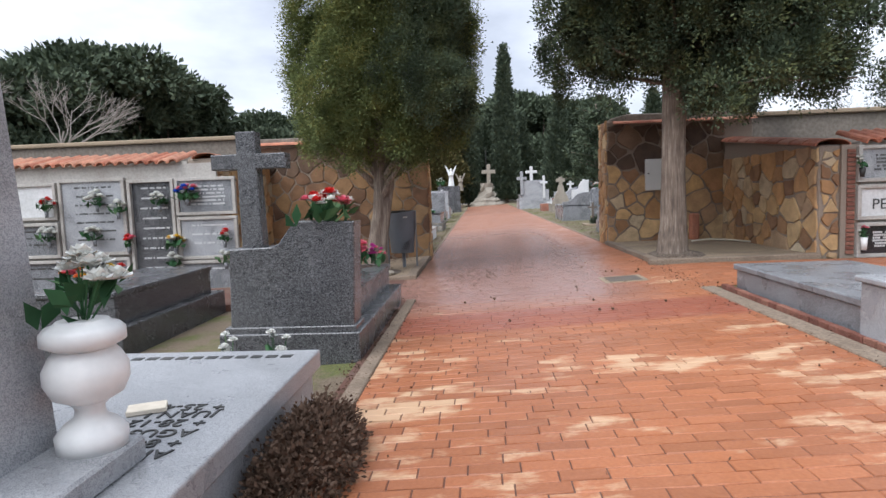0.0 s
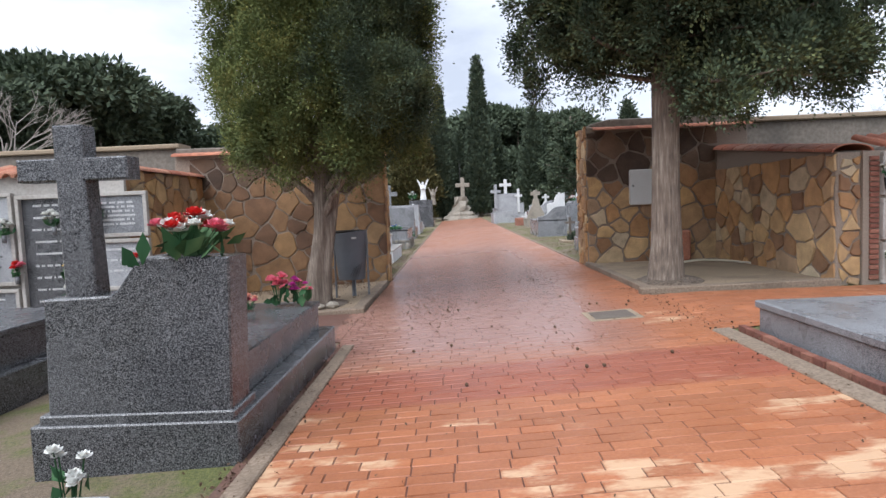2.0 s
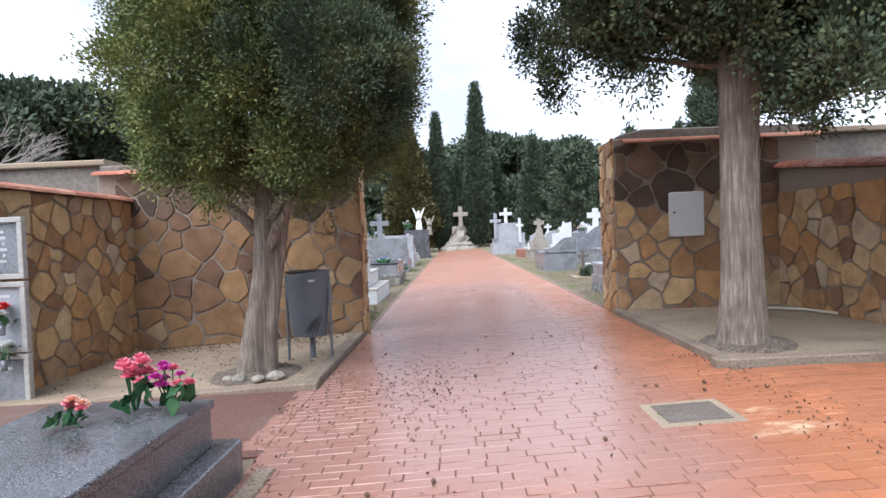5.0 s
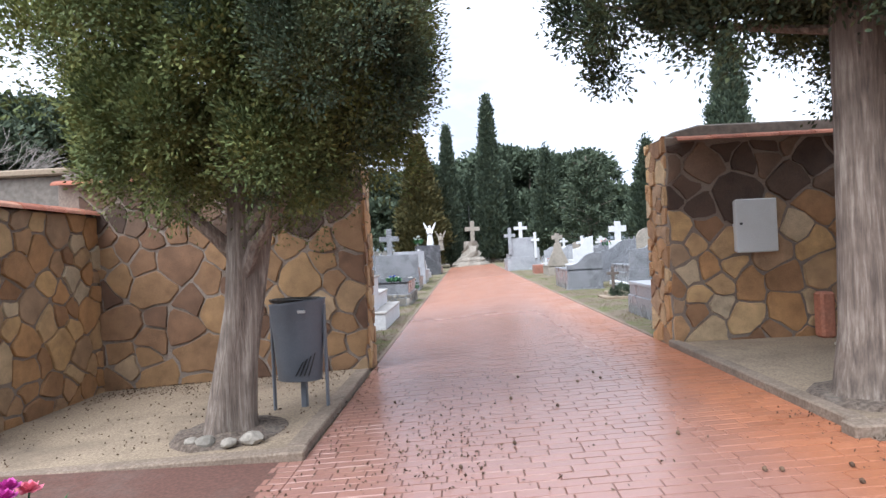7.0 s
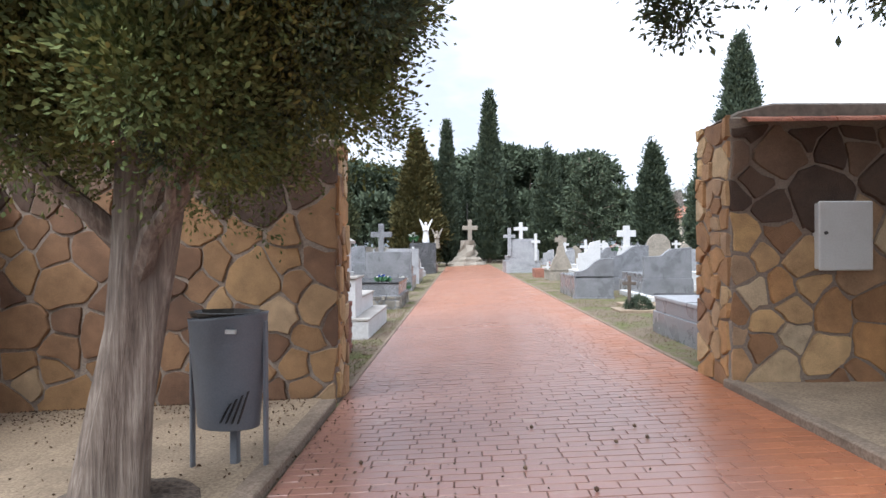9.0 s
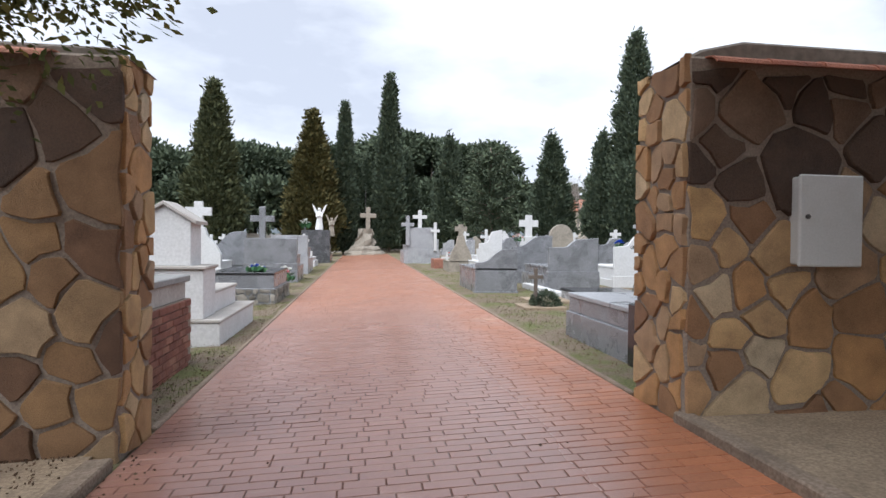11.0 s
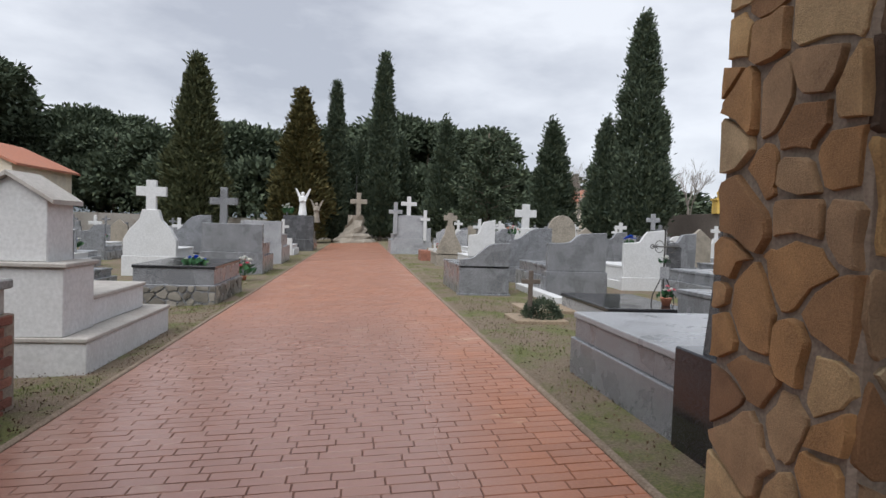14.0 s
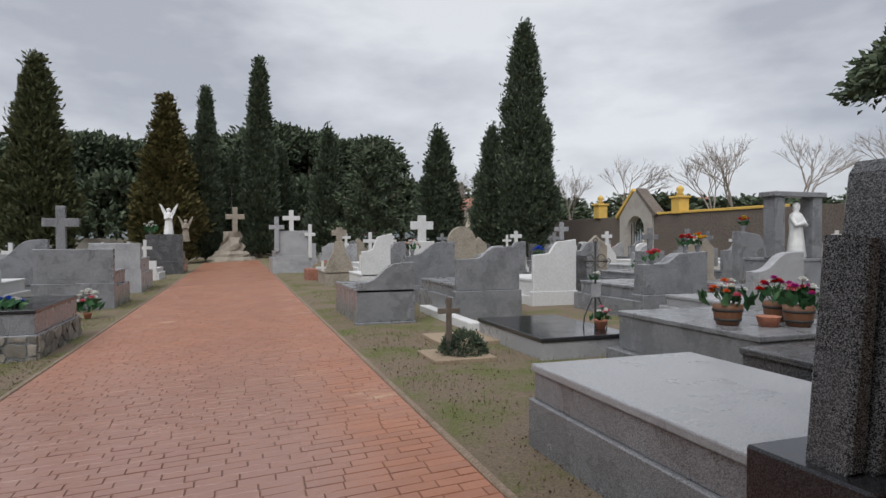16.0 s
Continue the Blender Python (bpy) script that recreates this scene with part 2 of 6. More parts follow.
M_PLASTER = stained("weathered_grey_plaster", (0.36, 0.34, 0.31), (0.45, 0.42, 0.39), 25, 1.3, 0.9, 0.2, (0.22, 0.18, 0.15), 0.5)
M_WHITE = stained("whitewashed_plaster", (0.54, 0.54, 0.54), (0.64, 0.64, 0.64), 25, 1.6, 0.8, 0.15, (0.42, 0.42, 0.4), 0.35)
M_CREAM = stained("cream_render", (0.7, 0.62, 0.5), (0.78, 0.7, 0.58), 20, 0.5, 0.9)
M_OCHRE = stained("ochre_yellow_paint", (0.62, 0.40, 0.08), (0.72, 0.48, 0.12), 20, 1, 0.85)
M_DARKWALL = stained("dark_weathered_wall", (0.10, 0.08, 0.07), (0.17, 0.14, 0.12), 10, 0.7, 0.95)
M_MARBLE = stained("white_marble", (0.68, 0.68, 0.67), (0.78, 0.78, 0.77), 8, 3, 0.4, 0.03, (0.45, 0.46, 0.47), 0.4)
M_GRAN_LIGHT = granite("light_grey_granite", (0.21, 0.215, 0.23), (0.46, 0.465, 0.48), 0.3, 300, 0.36)
M_GRAN_MID = granite("grey_granite", (0.10, 0.103, 0.11), (0.33, 0.337, 0.355), 0.25, 230, 0.45)
M_GRAN_DARK = granite("dark_granite", (0.018, 0.019, 0.022), (0.24, 0.24, 0.25), 0.22, 250, 0.60)
M_BLACK = granite("polished_black_granite", (0.012, 0.012, 0.014), (0.05, 0.05, 0.055), 0.14, 200, 0.6)
M_STONE_OLD = stained("weathered_limestone", (0.24, 0.21, 0.17), (0.36, 0.32, 0.265), 30, 2.5, 0.95, 0.5, (0.12, 0.11, 0.09), 0.6)
M_BARK = bark_mat()
M_JUNIPER = leafy("juniper_foliage", (0.06, 0.082, 0.034), (0.14, 0.168, 0.058), (0.28, 0.28, 0.09))
# darker green; also stands in for shade on the other juniper's overhang
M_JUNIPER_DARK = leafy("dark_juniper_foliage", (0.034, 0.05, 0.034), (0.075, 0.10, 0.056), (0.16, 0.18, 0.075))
M_CYPRESS = leafy("cypress_foliage", (0.042, 0.06, 0.044), (0.08, 0.105, 0.068), (0.13, 0.15, 0.09))
M_CYPRESS_BROWN = leafy("browning_cypress_foliage", (0.045, 0.045, 0.02), (0.10, 0.092, 0.035), (0.17, 0.13, 0.05))
M_CYPRESS_CONE = leafy("olive_cypress_foliage", (0.045, 0.055, 0.03), (0.088, 0.10, 0.05), (0.15, 0.15, 0.07))
M_PINE = leafy("pine_foliage", (0.05, 0.07, 0.048), (0.092, 0.118, 0.075), (0.14, 0.165, 0.095))
M_TWIG = stained("bare_twigs", (0.27, 0.235, 0.21), (0.36, 0.32, 0.29), 12, 1, 0.95)
M_SHRUB = leafy("dry_brown_shrub", (0.045, 0.028, 0.02), (0.10, 0.062, 0.042), (0.16, 0.105, 0.075))
M_LEAF = leafy("plastic_leaf_green", (0.015, 0.05, 0.02), (0.04, 0.11, 0.045), (0.12, 0.2, 0.09), 0.45)
M_METAL = stained("grey_painted_steel", (0.12, 0.132, 0.15), (0.14, 0.152, 0.17), 80, 2, 0.45, 0.05, (0.07, 0.06, 0.05), 0.3)
M_CABINET = stained("pale_grey_enamel", (0.55, 0.55, 0.53), (0.6, 0.6, 0.58), 60, 3, 0.4, 0.03, (0.4, 0.38, 0.34), 0.25)
M_IRON = stained("wrought_iron", (0.02, 0.02, 0.02), (0.04, 0.038, 0.035), 60, 3, 0.6)
M_LETTER_DARK = stained("dark_letter", (0.03, 0.03, 0.03), (0.05, 0.05, 0.05), 50, 3, 0.6)
M_LETTER_PALE = stained("pale_letter", (0.5, 0.5, 0.5), (0.6, 0.6, 0.6), 50, 3, 0.6)
M_BAG = stained("black_bin_liner", (0.01, 0.01, 0.01), (0.02, 0.02, 0.02), 30, 3, 0.3)
M_BARREL = stained("brown_barrel_pot", (0.16, 0.07, 0.035), (0.22, 0.1, 0.05), 40, 3, 0.5)
M_DRY = leafy("dry_leaf_litter", (0.05, 0.03, 0.02), (0.10, 0.062, 0.04), (0.17, 0.11, 0.07), 0.9)
M_OLDWALL = stained("old_brown_grey_wall", (0.17, 0.145, 0.12), (0.25, 0.215, 0.18), 14, 0.8, 0.95, 0.3, (0.09, 0.08, 0.07), 0.6)
M_STONE_GREY = piece_mat("grey_rubble", [(0.0, (0.16, 0.15, 0.135)), (0.5, (0.26, 0.245, 0.22)), (1.0, (0.36, 0.34, 0.31))])
M_STONE_GREYSLAB = stained("grey_cement", (0.20, 0.20, 0.195), (0.30, 0.295, 0.285), 40, 2.0, 0.9, 0.3, (0.12, 0.115, 0.105), 0.6)
M_WOOD = stained("weathered_wood", (0.09, 0.07, 0.055), (0.15, 0.12, 0.1), 40, 3, 0.9)
M_HILL = stained("distant_hill", (0.10, 0.12, 0.13), (0.13, 0.15, 0.16), 0.05, 0.01, 1.0)
M_HOSE = stained("cream_hose", (0.55, 0.5, 0.4), (0.62, 0.56, 0.45), 30, 3, 0.6)
PETAL = {}
for _n, _c in dict(red=(0.62, 0.025, 0.02), pink=(0.75, 0.2, 0.27), white=(0.8, 0.8, 0.76), blue=(0.03, 0.13, 0.6), magenta=(0.5, 0.04, 0.3),
                   yellow=(0.75, 0.5, 0.04), peach=(0.8, 0.42, 0.32), orange=(0.75, 0.2, 0.05)).items():
    PETAL[_n] = stained(_n + "_petals", tuple(0.85 * v for v in _c), _c, 60, 8, 0.6, 0.1, tuple(0.6 * v for v in _c), 0.3)


# ---- mesh helpers ----
SLOPE = 0.05


def gz(x):
    """Height of the ground, which falls gently to one side."""
    return SLOPE * max(-4.0, min(4.5, x))


def mesh_of(name, bm, mat, smooth=False):
    me = bpy.data.meshes.new(name)
    bm.to_mesh(me)
    bm.free()
    if smooth:
        for p in me.polygons:
            p.use_smooth = True
    me.materials.append(mat)
    return me


def part(name, bm, mat, parent, label="", smooth=False):
    ob = new(name, mesh_of(name, bm, mat, smooth))
    ob.parent = parent
    if label:
        ob["label"] = label
    return ob


def thing(name, x, y, z, label, category, group="", rz=0.0, kind=""):
    ob = new(name)
    ob.matrix_basis = pose(x, y, z, 0, 0, rz)
    ob.empty_display_size = 0.1
    return tagged(ob, label, category, group, kind)


def box(x0, x1, y0, y1, z0, z1, bev=0.0, bm=None, seg=1):
    bm = bm or bmesh.new()
    vs = [bm.verts.new((x, y, z)) for x in (x0, x1) for y in (y0, y1) for z in (z0, z1)]
    idx = ((0, 1, 3, 2), (4, 6, 7, 5), (0, 4, 5, 1), (2, 3, 7, 6), (0, 2, 6, 4), (1, 5, 7, 3))
    fs = [bm.faces.new([vs[i] for i in f]) for f in idx]
    if bev:
        es = list({e for f in fs for e in f.edges})
        bmesh.ops.bevel(bm, geom=es, offset=bev, segments=seg, affect="EDGES", profile=0.5)
    return bm


def prism(pts, y0, y1, bev=0.0, bm=None):
    """A polygon in x and z, drawn out along y."""
    bm = bm or bmesh.new()
    a = [bm.verts.new((x, y0, z)) for x, z in pts]
    b = [bm.verts.new((x, y1, z)) for x, z in pts]
    k = len(pts)
    fs = [bm.faces.new(a), bm.faces.new(b[::-1])]
    for i in range(k):
        fs.append(bm.faces.new((a[i], b[i], b[(i + 1) % k], a[(i + 1) % k])))
    bmesh.ops.recalc_face_normals(bm, faces=fs)
    if bev:
        es = [e for f in fs[:2] for e in f.edges]
        bmesh.ops.bevel(bm, geom=es, offset=bev, segments=1, affect="EDGES")
    return bm


def lathe(prof, seg=20, bm=None, cx=0.0, cy=0.0):
    """A round body from radius and height pairs."""
    bm = bm or bmesh.new()
    rings = []
    for r, z in prof:
        rings.append([bm.verts.new((cx + r * math.cos(2 * math.pi * i / seg), cy + r * math.sin(2 * math.pi * i / seg), z)) for i in range(seg)])
    for a, b in zip(rings, rings[1:]):
        for i in range(seg):
            bm.faces.new((a[i], a[(i + 1) % seg], b[(i + 1) % seg], b[i]))
    bm.faces.new(rings[0][::-1])
    bm.faces.new(rings[-1])
    return bm


def tube(path, radii, seg=8, bm=None):
    bm = bm or bmesh.new()
    rings = []
    for i, p in enumerate(path):
        p = Vector(p)
        d = Vector(path[min(i + 1, len(path) - 1)]) - Vector(path[max(i - 1, 0)])
        q = d.to_track_quat("Z", "Y")
        r = radii[i] if isinstance(radii, (list, tuple)) else radii
        rings.append([bm.verts.new(p + q @ Vector((r * math.cos(2 * math.pi * k / seg), r * math.sin(2 * math.pi * k / seg), 0))) for k in range(seg)])
    for a, b in zip(rings, rings[1:]):
        for k in range(seg):
            bm.faces.new((a[k], a[(k + 1) % seg], b[(k + 1) % seg], b[k]))
    bm.faces.new(rings[0][::-1])
    bm.faces.new(rings[-1])
    return bm


def pydata(name, verts, faces, mat, parent=None, smooth=False):
    me = bpy.data.meshes.new(name)
    me.from_pydata(verts, [], faces)
    me.materials.append(mat)
    ob = new(name, me)
    ob.parent = parent
    return ob


RNG = np.random.default_rng(7)


def leaves_mesh(name, centres, outward, length, width, mat):
    """Many small folded sprays, one at each centre, turned mostly outward."""
    k = len(centres)
    d = outward + RNG.normal(0, 0.5, (k, 3))
    d /= np.linalg.norm(d, axis=1)[:, None] + 1e-9
    s = np.cross(d, RNG.normal(0, 1, (k, 3)))
    s /= np.linalg.norm(s, axis=1)[:, None] + 1e-9
    u = np.cross(s, d)
    L = (length * RNG.uniform(0.6, 1.4, k))[:, None]
    W = (width * RNG.uniform(0.6, 1.4, k))[:, None]
    v = np.empty((k, 4, 3))
    v[:, 0] = centres - d * L * 0.5
    v[:, 1] = centres + s * W + u * W * 0.4
    v[:, 2] = centres + d * L * 0.5
    v[:, 3] = centres - s * W + u * W * 0.4
    me = bpy.data.meshes.new(name)
    me.vertices.add(4 * k)
    me.vertices.foreach_set("co", v.reshape(-1))
    me.loops.add(4 * k)
    me.loops.foreach_set("vertex_index", np.arange(4 * k, dtype=np.int32))
    me.polygons.add(k)
    me.polygons.foreach_set("loop_start", np.arange(0, 4 * k, 4, dtype=np.int32))
    me.polygons.foreach_set("loop_total", np.full(k, 4, dtype=np.int32))
    me.materials.append(mat)
    me.update()
    return me


def crown_points(clumps, spread, per):
    """Leaf places gathered round clump centres; clumps: rows of x, y, z and outward direction."""
    c = np.repeat(clumps[:, :3], per, axis=0)
    o = np.repeat(clumps[:, 3:], per, axis=0)
    off = RNG.normal(0, 1, c.shape) * spread
    return c + off, o + off / (np.linalg.norm(off, axis=1)[:, None] + 1e-9) * 0.8


def column_clumps(k, radius_at, z0, z1, inner=0.3, rough=0.22):
    """Clump centres over a tapering column whose outline swells and dips."""
    t = RNG.uniform(0, 1, k * 4)
    rr = np.array([radius_at(v) for v in t])
    keep = RNG.uniform(0, 1, k * 4) < rr / rr.max() + 0.08
    t, rr = t[keep][:k], rr[keep][:k]
    a = RNG.uniform(0, 2 * np.pi, len(t))
    swell = 1 + rough * np.sin(3 * a + 9 * t) * np.cos(2 * a - 14 * t) + RNG.normal(0, rough * 0.35, len(t))
    dep = np.where(RNG.uniform(0, 1, len(t)) < inner, RNG.uniform(0.45, 0.9, len(t)), 1.0)
    r = rr * swell * dep
    p = np.stack([r * np.cos(a), r * np.sin(a), z0 + (z1 - z0) * t], 1)
    o = np.stack([np.cos(a), np.sin(a), np.full(len(t), 0.55)], 1)
    return np.concatenate([p, o], 1)


def lobed_clumps(lobes, per, size):
    """Clump centres over the outer sides of rounded foliage lobes, so that the crown is lumpy with dark clefts."""
    out = []
    for row in lobes:
        c, o = row[:3], row[3:]
        r = size * RNG.uniform(0.7, 1.35)
        d = RNG.normal(0, 1, (per, 3)) + o * 0.9
        d /= np.linalg.norm(d, axis=1)[:, None]
        q = d * [r, r, r * 1.25] * RNG.uniform(0.8, 1.08, (per, 1))
        out.append(np.concatenate([c + q, d + [0, 0, 0.35]], 1))
    return np.concatenate(out)


# ---- ground and paving ----
def ground_sheet():
    xs = [-2500, -300, -60, -20, -8, -4, 0, 4, 4.5, 8, 20, 60, 300, 2500]
    ys = [-2500, -200, -20, 0, 4, 8, 12, 16, 20, 30, 45, 70, 120, 300, 2500]
    v = [(x, y, gz(x) - 0.02) for y in ys for x in xs]
    k = len(xs)
    f = [(j * k + i, j * k + i + 1, (j + 1) * k + i + 1, (j + 1) * k + i) for j in range(len(ys) - 1) for i in range(k - 1)]
    return tagged(pydata("ground", v, f, M_GROUND), "patchy winter grass and bare brown earth", "ground", kind="structure")


ground_sheet()


def slab_on_ground(name, x0, x1, y0, y1, z0, z1, mat, label, category):
    """A flat bed that follows the cross fall."""
    v = [(x, y, gz(x) + z) for z in (z0, z1) for x, y in ((x0, y0), (x1, y0), (x1, y1), (x0, y1))]
    f = [(3, 2, 1, 0), (4, 5, 6, 7), (0, 1, 5, 4), (1, 2, 6, 5), (2, 3, 7, 6), (3, 0, 4, 7)]
    return tagged(pydata(name, v, f, mat), label, category, kind="structure")


M_JOINT = stained("dark_paving_joint", (0.09, 0.042, 0.03), (0.14, 0.065, 0.045), 40, 1, 0.9)
path = slab_on_ground("path", 0.0, 4.0, -4.0, 40.0, -0.10, -0.006, M_JOINT, "dark joint bed under the red stamped brick paving", "path")
slab_on_ground("path_far", 0.0, 4.0, 40.0, 66.0, -0.10, -0.001, M_PAVE_FAR, "worn red paved walk running to the stone cross", "path")
side_path = slab_on_ground("path_side", 4.0, 9.0, 8.95, 11.2, -0.10, -0.006, M_JOINT, "dark joint bed under the red paving before the recess", "path")
side_path_l = slab_on_ground("path_side_left", -12.0, 0.0, 9.9, 11.8, -0.10, -0.006, M_JOINT, "dark joint bed under the red paving by the niches", "path")

BW, BH, BJ = 0.28, 0.117, 0.0075


def paver_field(x0, x1, y0, y1, band=None):
    """Running-bond stamped bricks with rounded, slightly uneven tops; rows run across the walk."""
    V, F = [], []
    rows = int((y1 - y0) / BH)
    for j in range(rows):
        ya, yb = y0 + j * BH + BJ / 2, y0 + (j + 1) * BH - BJ / 2
        x = x0 - (BW / 2 if j % 2 else 0)
        while x < x1 - 0.01:
            nxt = x + BW + random.uniform(-0.045, 0.045)
            if x1 - nxt < 0.05:
                nxt = x1 + 0.001
            a, b = max(x + BJ / 3, x0), min(nxt - BJ / 3, x1)
            x = nxt
            if b - a < 0.03:
                continue
            dz, e = random.uniform(-0.0015, 0.0015), 0.004
            k = len(V)
            w = [random.uniform(-0.005, 0.004) for _ in range(4)]
            V += [(a, ya + w[0], gz(a) - 0.008), (b, ya + w[1], gz(b) - 0.008), (b, yb + w[2], gz(b) - 0.008), (a, yb + w[3], gz(a) - 0.008),
                  (a + e, ya + e, gz(a) + dz), (b - e, ya + e, gz(b) + dz), (b - e, yb - e, gz(b) + dz), (a + e, yb - e, gz(a) + dz)]
            F += [(k + 4, k + 5, k + 6, k + 7), (k, k + 1, k + 5, k + 4), (k + 1, k + 2, k + 6, k + 5), (k + 2, k + 3, k + 7, k + 6), (k + 3, k, k + 4, k + 7)]
    return V, F


# worn kerbs along the walk
def kerb(name, x0, x1, y0, y1, h, label, z_from=-0.1):
    bm = box(x0, x1, y0, y1, z_from, h, 0.012)
    for v in bm.verts:
        v.co.z += gz(v.co.x) + 0.004 * math.sin(9 * v.co.y)
    ob = part(name, bm, M_KERB, None)
    return tagged(ob, label, "kerb", kind="structure")


kerb("kerb_edge_right", 4.0, 4.06, 16.0, 66.0, 0.02, "thin concrete edging beside the red walk")
kerb("kerb_edge_left", -0.06, 0.0, 16.0, 66.0, 0.02, "thin concrete edging beside the grass")
kerb("kerb_tomb_left", 0.08, 0.22, 0.0, 9.6, 0.02, "rough concrete strip between tombs and paving")
kerb("kerb_tomb_right", 3.86, 4.04, 0.0, 8.9, 0.02, "broken concrete edging along the paving")

# concrete beds in the recesses
slab_on_ground("floor_recess_left", -3.8, -0.2, 11.95, 15.4, -0.1, 0.05, M_RECESS, "stained concrete bed of the recess with leaf litter", "floor")
slab_on_ground("floor_recess_right", 4.1, 6.6, 11.42, 15.2, -0.1, 0.05, M_RECESS, "stained concrete bed of the recess with damp patches", "floor")
kerb("kerb_left_front", -3.9, 0.0, 11.8, 11.95, 0.07, "worn concrete kerb before the recess")
kerb("kerb_left_side", -0.2, -0.02, 11.95, 15.2, 0.07, "worn concrete kerb beside the walk")
kerb("kerb_right_front", 3.9, 6.6, 11.25, 11.42, 0.08, "worn concrete kerb before the recess")
kerb("kerb_right_side", 3.97, 4.1, 11.42, 15.2, 0.08, "worn concrete kerb beside the walk")


# ---- stone walls ----
def clip_poly(poly, px, py, nx, ny):
    out = []
    for i, a in enumerate(poly):
        b = poly[(i + 1) % len(poly)]
        da, db = (a[0] - px) * nx + (a[1] - py) * ny, (b[0] - px) * nx + (b[1] - py) * ny
        if da <= 0:
            out.append(a)
        if da * db < 0:
            t = da / (da - db)
            out.append((a[0] + t * (b[0] - a[0]), a[1] + t * (b[1] - a[1])))
    return out


def rubble(parent, origin, ux, w, h, nrm, size, seed, batter=0.0, mat=None, darkened=0.0):
    """Irregular flat stones on a wall's face, each proud of the mortar with a rounded edge."""
    rnd = random.Random(seed)
    pts, tries = [], 0
    while tries < 4000:
        tries += 1
        p = (rnd.uniform(0, w), rnd.uniform(0, h))
        d = size * rnd.choice((0.55, 0.75, 0.95, 1.15, 1.35))
        if all((p[0] - q[0]) ** 2 + ((p[1] - q[1]) * 1.25) ** 2 > (0.46 * (d + q[2])) ** 2 for q in pts):
            pts.append((*p, d))
    ux, nrm, up = Vector(ux), Vector(nrm), Vector((0, 0, 1))
    for i, p in enumerate(pts):
        poly = [(0, 0), (w, 0), (w, h), (0, h)]
        for j, q in enumerate(pts):
            if i == j or abs(p[0] - q[0]) + abs(p[1] - q[1]) > 4 * size:
                continue
            dx, dy = q[0] - p[0], q[1] - p[1]
            m = 0.5 + 0.3 * (p[2] - q[2]) / (p[2] + q[2])
            dl = math.hypot(dx, dy)
            poly = clip_poly(poly, p[0] + dx * m - dx / dl * 0.015, p[1] + dy * m - dy / dl * 0.015, dx, dy)
            if len(poly) < 3:
                break
        if len(poly) < 3:
            continue
        cx, cy = sum(a for a, _ in poly) / len(poly), sum(b for _, b in poly) / len(poly)
        rad = sum(math.hypot(a - cx, b - cy) for a, b in poly) / len(poly)
        if rad < 0.04:
            continue
        # uneven outline: edges broken and bent by one field, so that joints stay even
        ring = []
        for k, a in enumerate(poly):
            nx_ = poly[(k + 1) % len(poly)]
            L = math.hypot(nx_[0] - a[0], nx_[1] - a[1])
            if L < 0.03:
                continue
            for u in ((0.08, 0.5, 0.92) if L > 0.16 else (0.15, 0.85)):
                q = (a[0] + (nx_[0] - a[0]) * u, a[1] + (nx_[1] - a[1]) * u)
                w3 = noise.noise_vector(Vector((q[0] * 4.0, q[1] * 4.0, seed * 7.3)))
                ring.append((min(w, max(0, q[0] + 0.075 * w3.x)) + rnd.uniform(-0.012, 0.012), min(h, max(0, q[1] + 0.075 * w3.y)) + rnd.uniform(-0.012, 0.012)))
        if len(ring) < 4:
            continue
        depth = rnd.uniform(0.014, 0.04)
        tx, ty = rnd.uniform(-0.03, 0.03), rnd.uniform(-0.03, 0.03)
        bm = bmesh.new()
        rings = []
        for sc, dz in ((1.0, -0.02), (0.985, depth * 0.7), (0.95, depth)):
            rings.append([bm.verts.new(ux * ((a - cx) * sc) + up * ((b - cy) * sc) + nrm * (dz + ((a - cx) * tx + (b - cy) * ty if dz > 0 else 0))) for a, b in ring])
        for r0, r1 in zip(rings, rings[1:]):
            for k in range(len(ring)):
                bm.faces.new((r0[k], r0[(k + 1) % len(ring)], r1[(k + 1) % len(ring)], r1[k]))
        mid = bm.verts.new(nrm * (depth * 1.05 + rnd.uniform(0, 0.006)))
        for k in range(len(ring)):
            bm.faces.new((rings[-1][k], rings[-1][(k + 1) % len(ring)], mid))
        bmesh.ops.recalc_face_normals(bm, faces=bm.faces)
        # stones above an uneven height come from the darker set
        is_dark = darkened and cy + 0.5 * noise.noise(Vector((cx * 1.3, cy * 1.3, seed))) > darkened
        ob = part("stone", bm, M_STONE_DARK if is_dark else (mat or M_STONE), parent)
        ob.location = Vector(origin) + ux * cx + up * cy - nrm * (batter * cy)


def wall(name, x0, x1, y0, y1, z0, z1, mat, label):
    ob = part(name, box(x0, x1, y0, y1, z0, z1, 0.02), mat, None)
    return tagged(ob, label, "wall", kind="structure")


wall_gl = wall("wall_gate_left", -4.3, -0.04, 15.35, 15.95, -0.5, 2.8, M_MORTAR, "ochre rubble-stone gate wall with grey mortar joints")
wall_gr = wall("wall_gate_right", 4.02, 7.2, 15.14, 15.95, -0.2, 2.95, M_MORTAR, "ochre rubble-stone gate wall carrying a grey cabinet")
wall_sl = wall("wall_side_left", -4.3, -3.76, 12.42, 15.35, -0.5, 2.3, M_MORTAR, "ochre rubble-stone side wall with tiled coping")
wall_sr = wall("wall_side_right", 6.58, 7.2, 11.36, 15.14, -0.2, 2.4, M_MORTAR, "ochre rubble-stone side wall with tiled coping")
for v in wall_sr.data.vertices:
    if v.co.z > 1.0:
        v.co.z -= 0.1 * (15.14 - v.co.y)


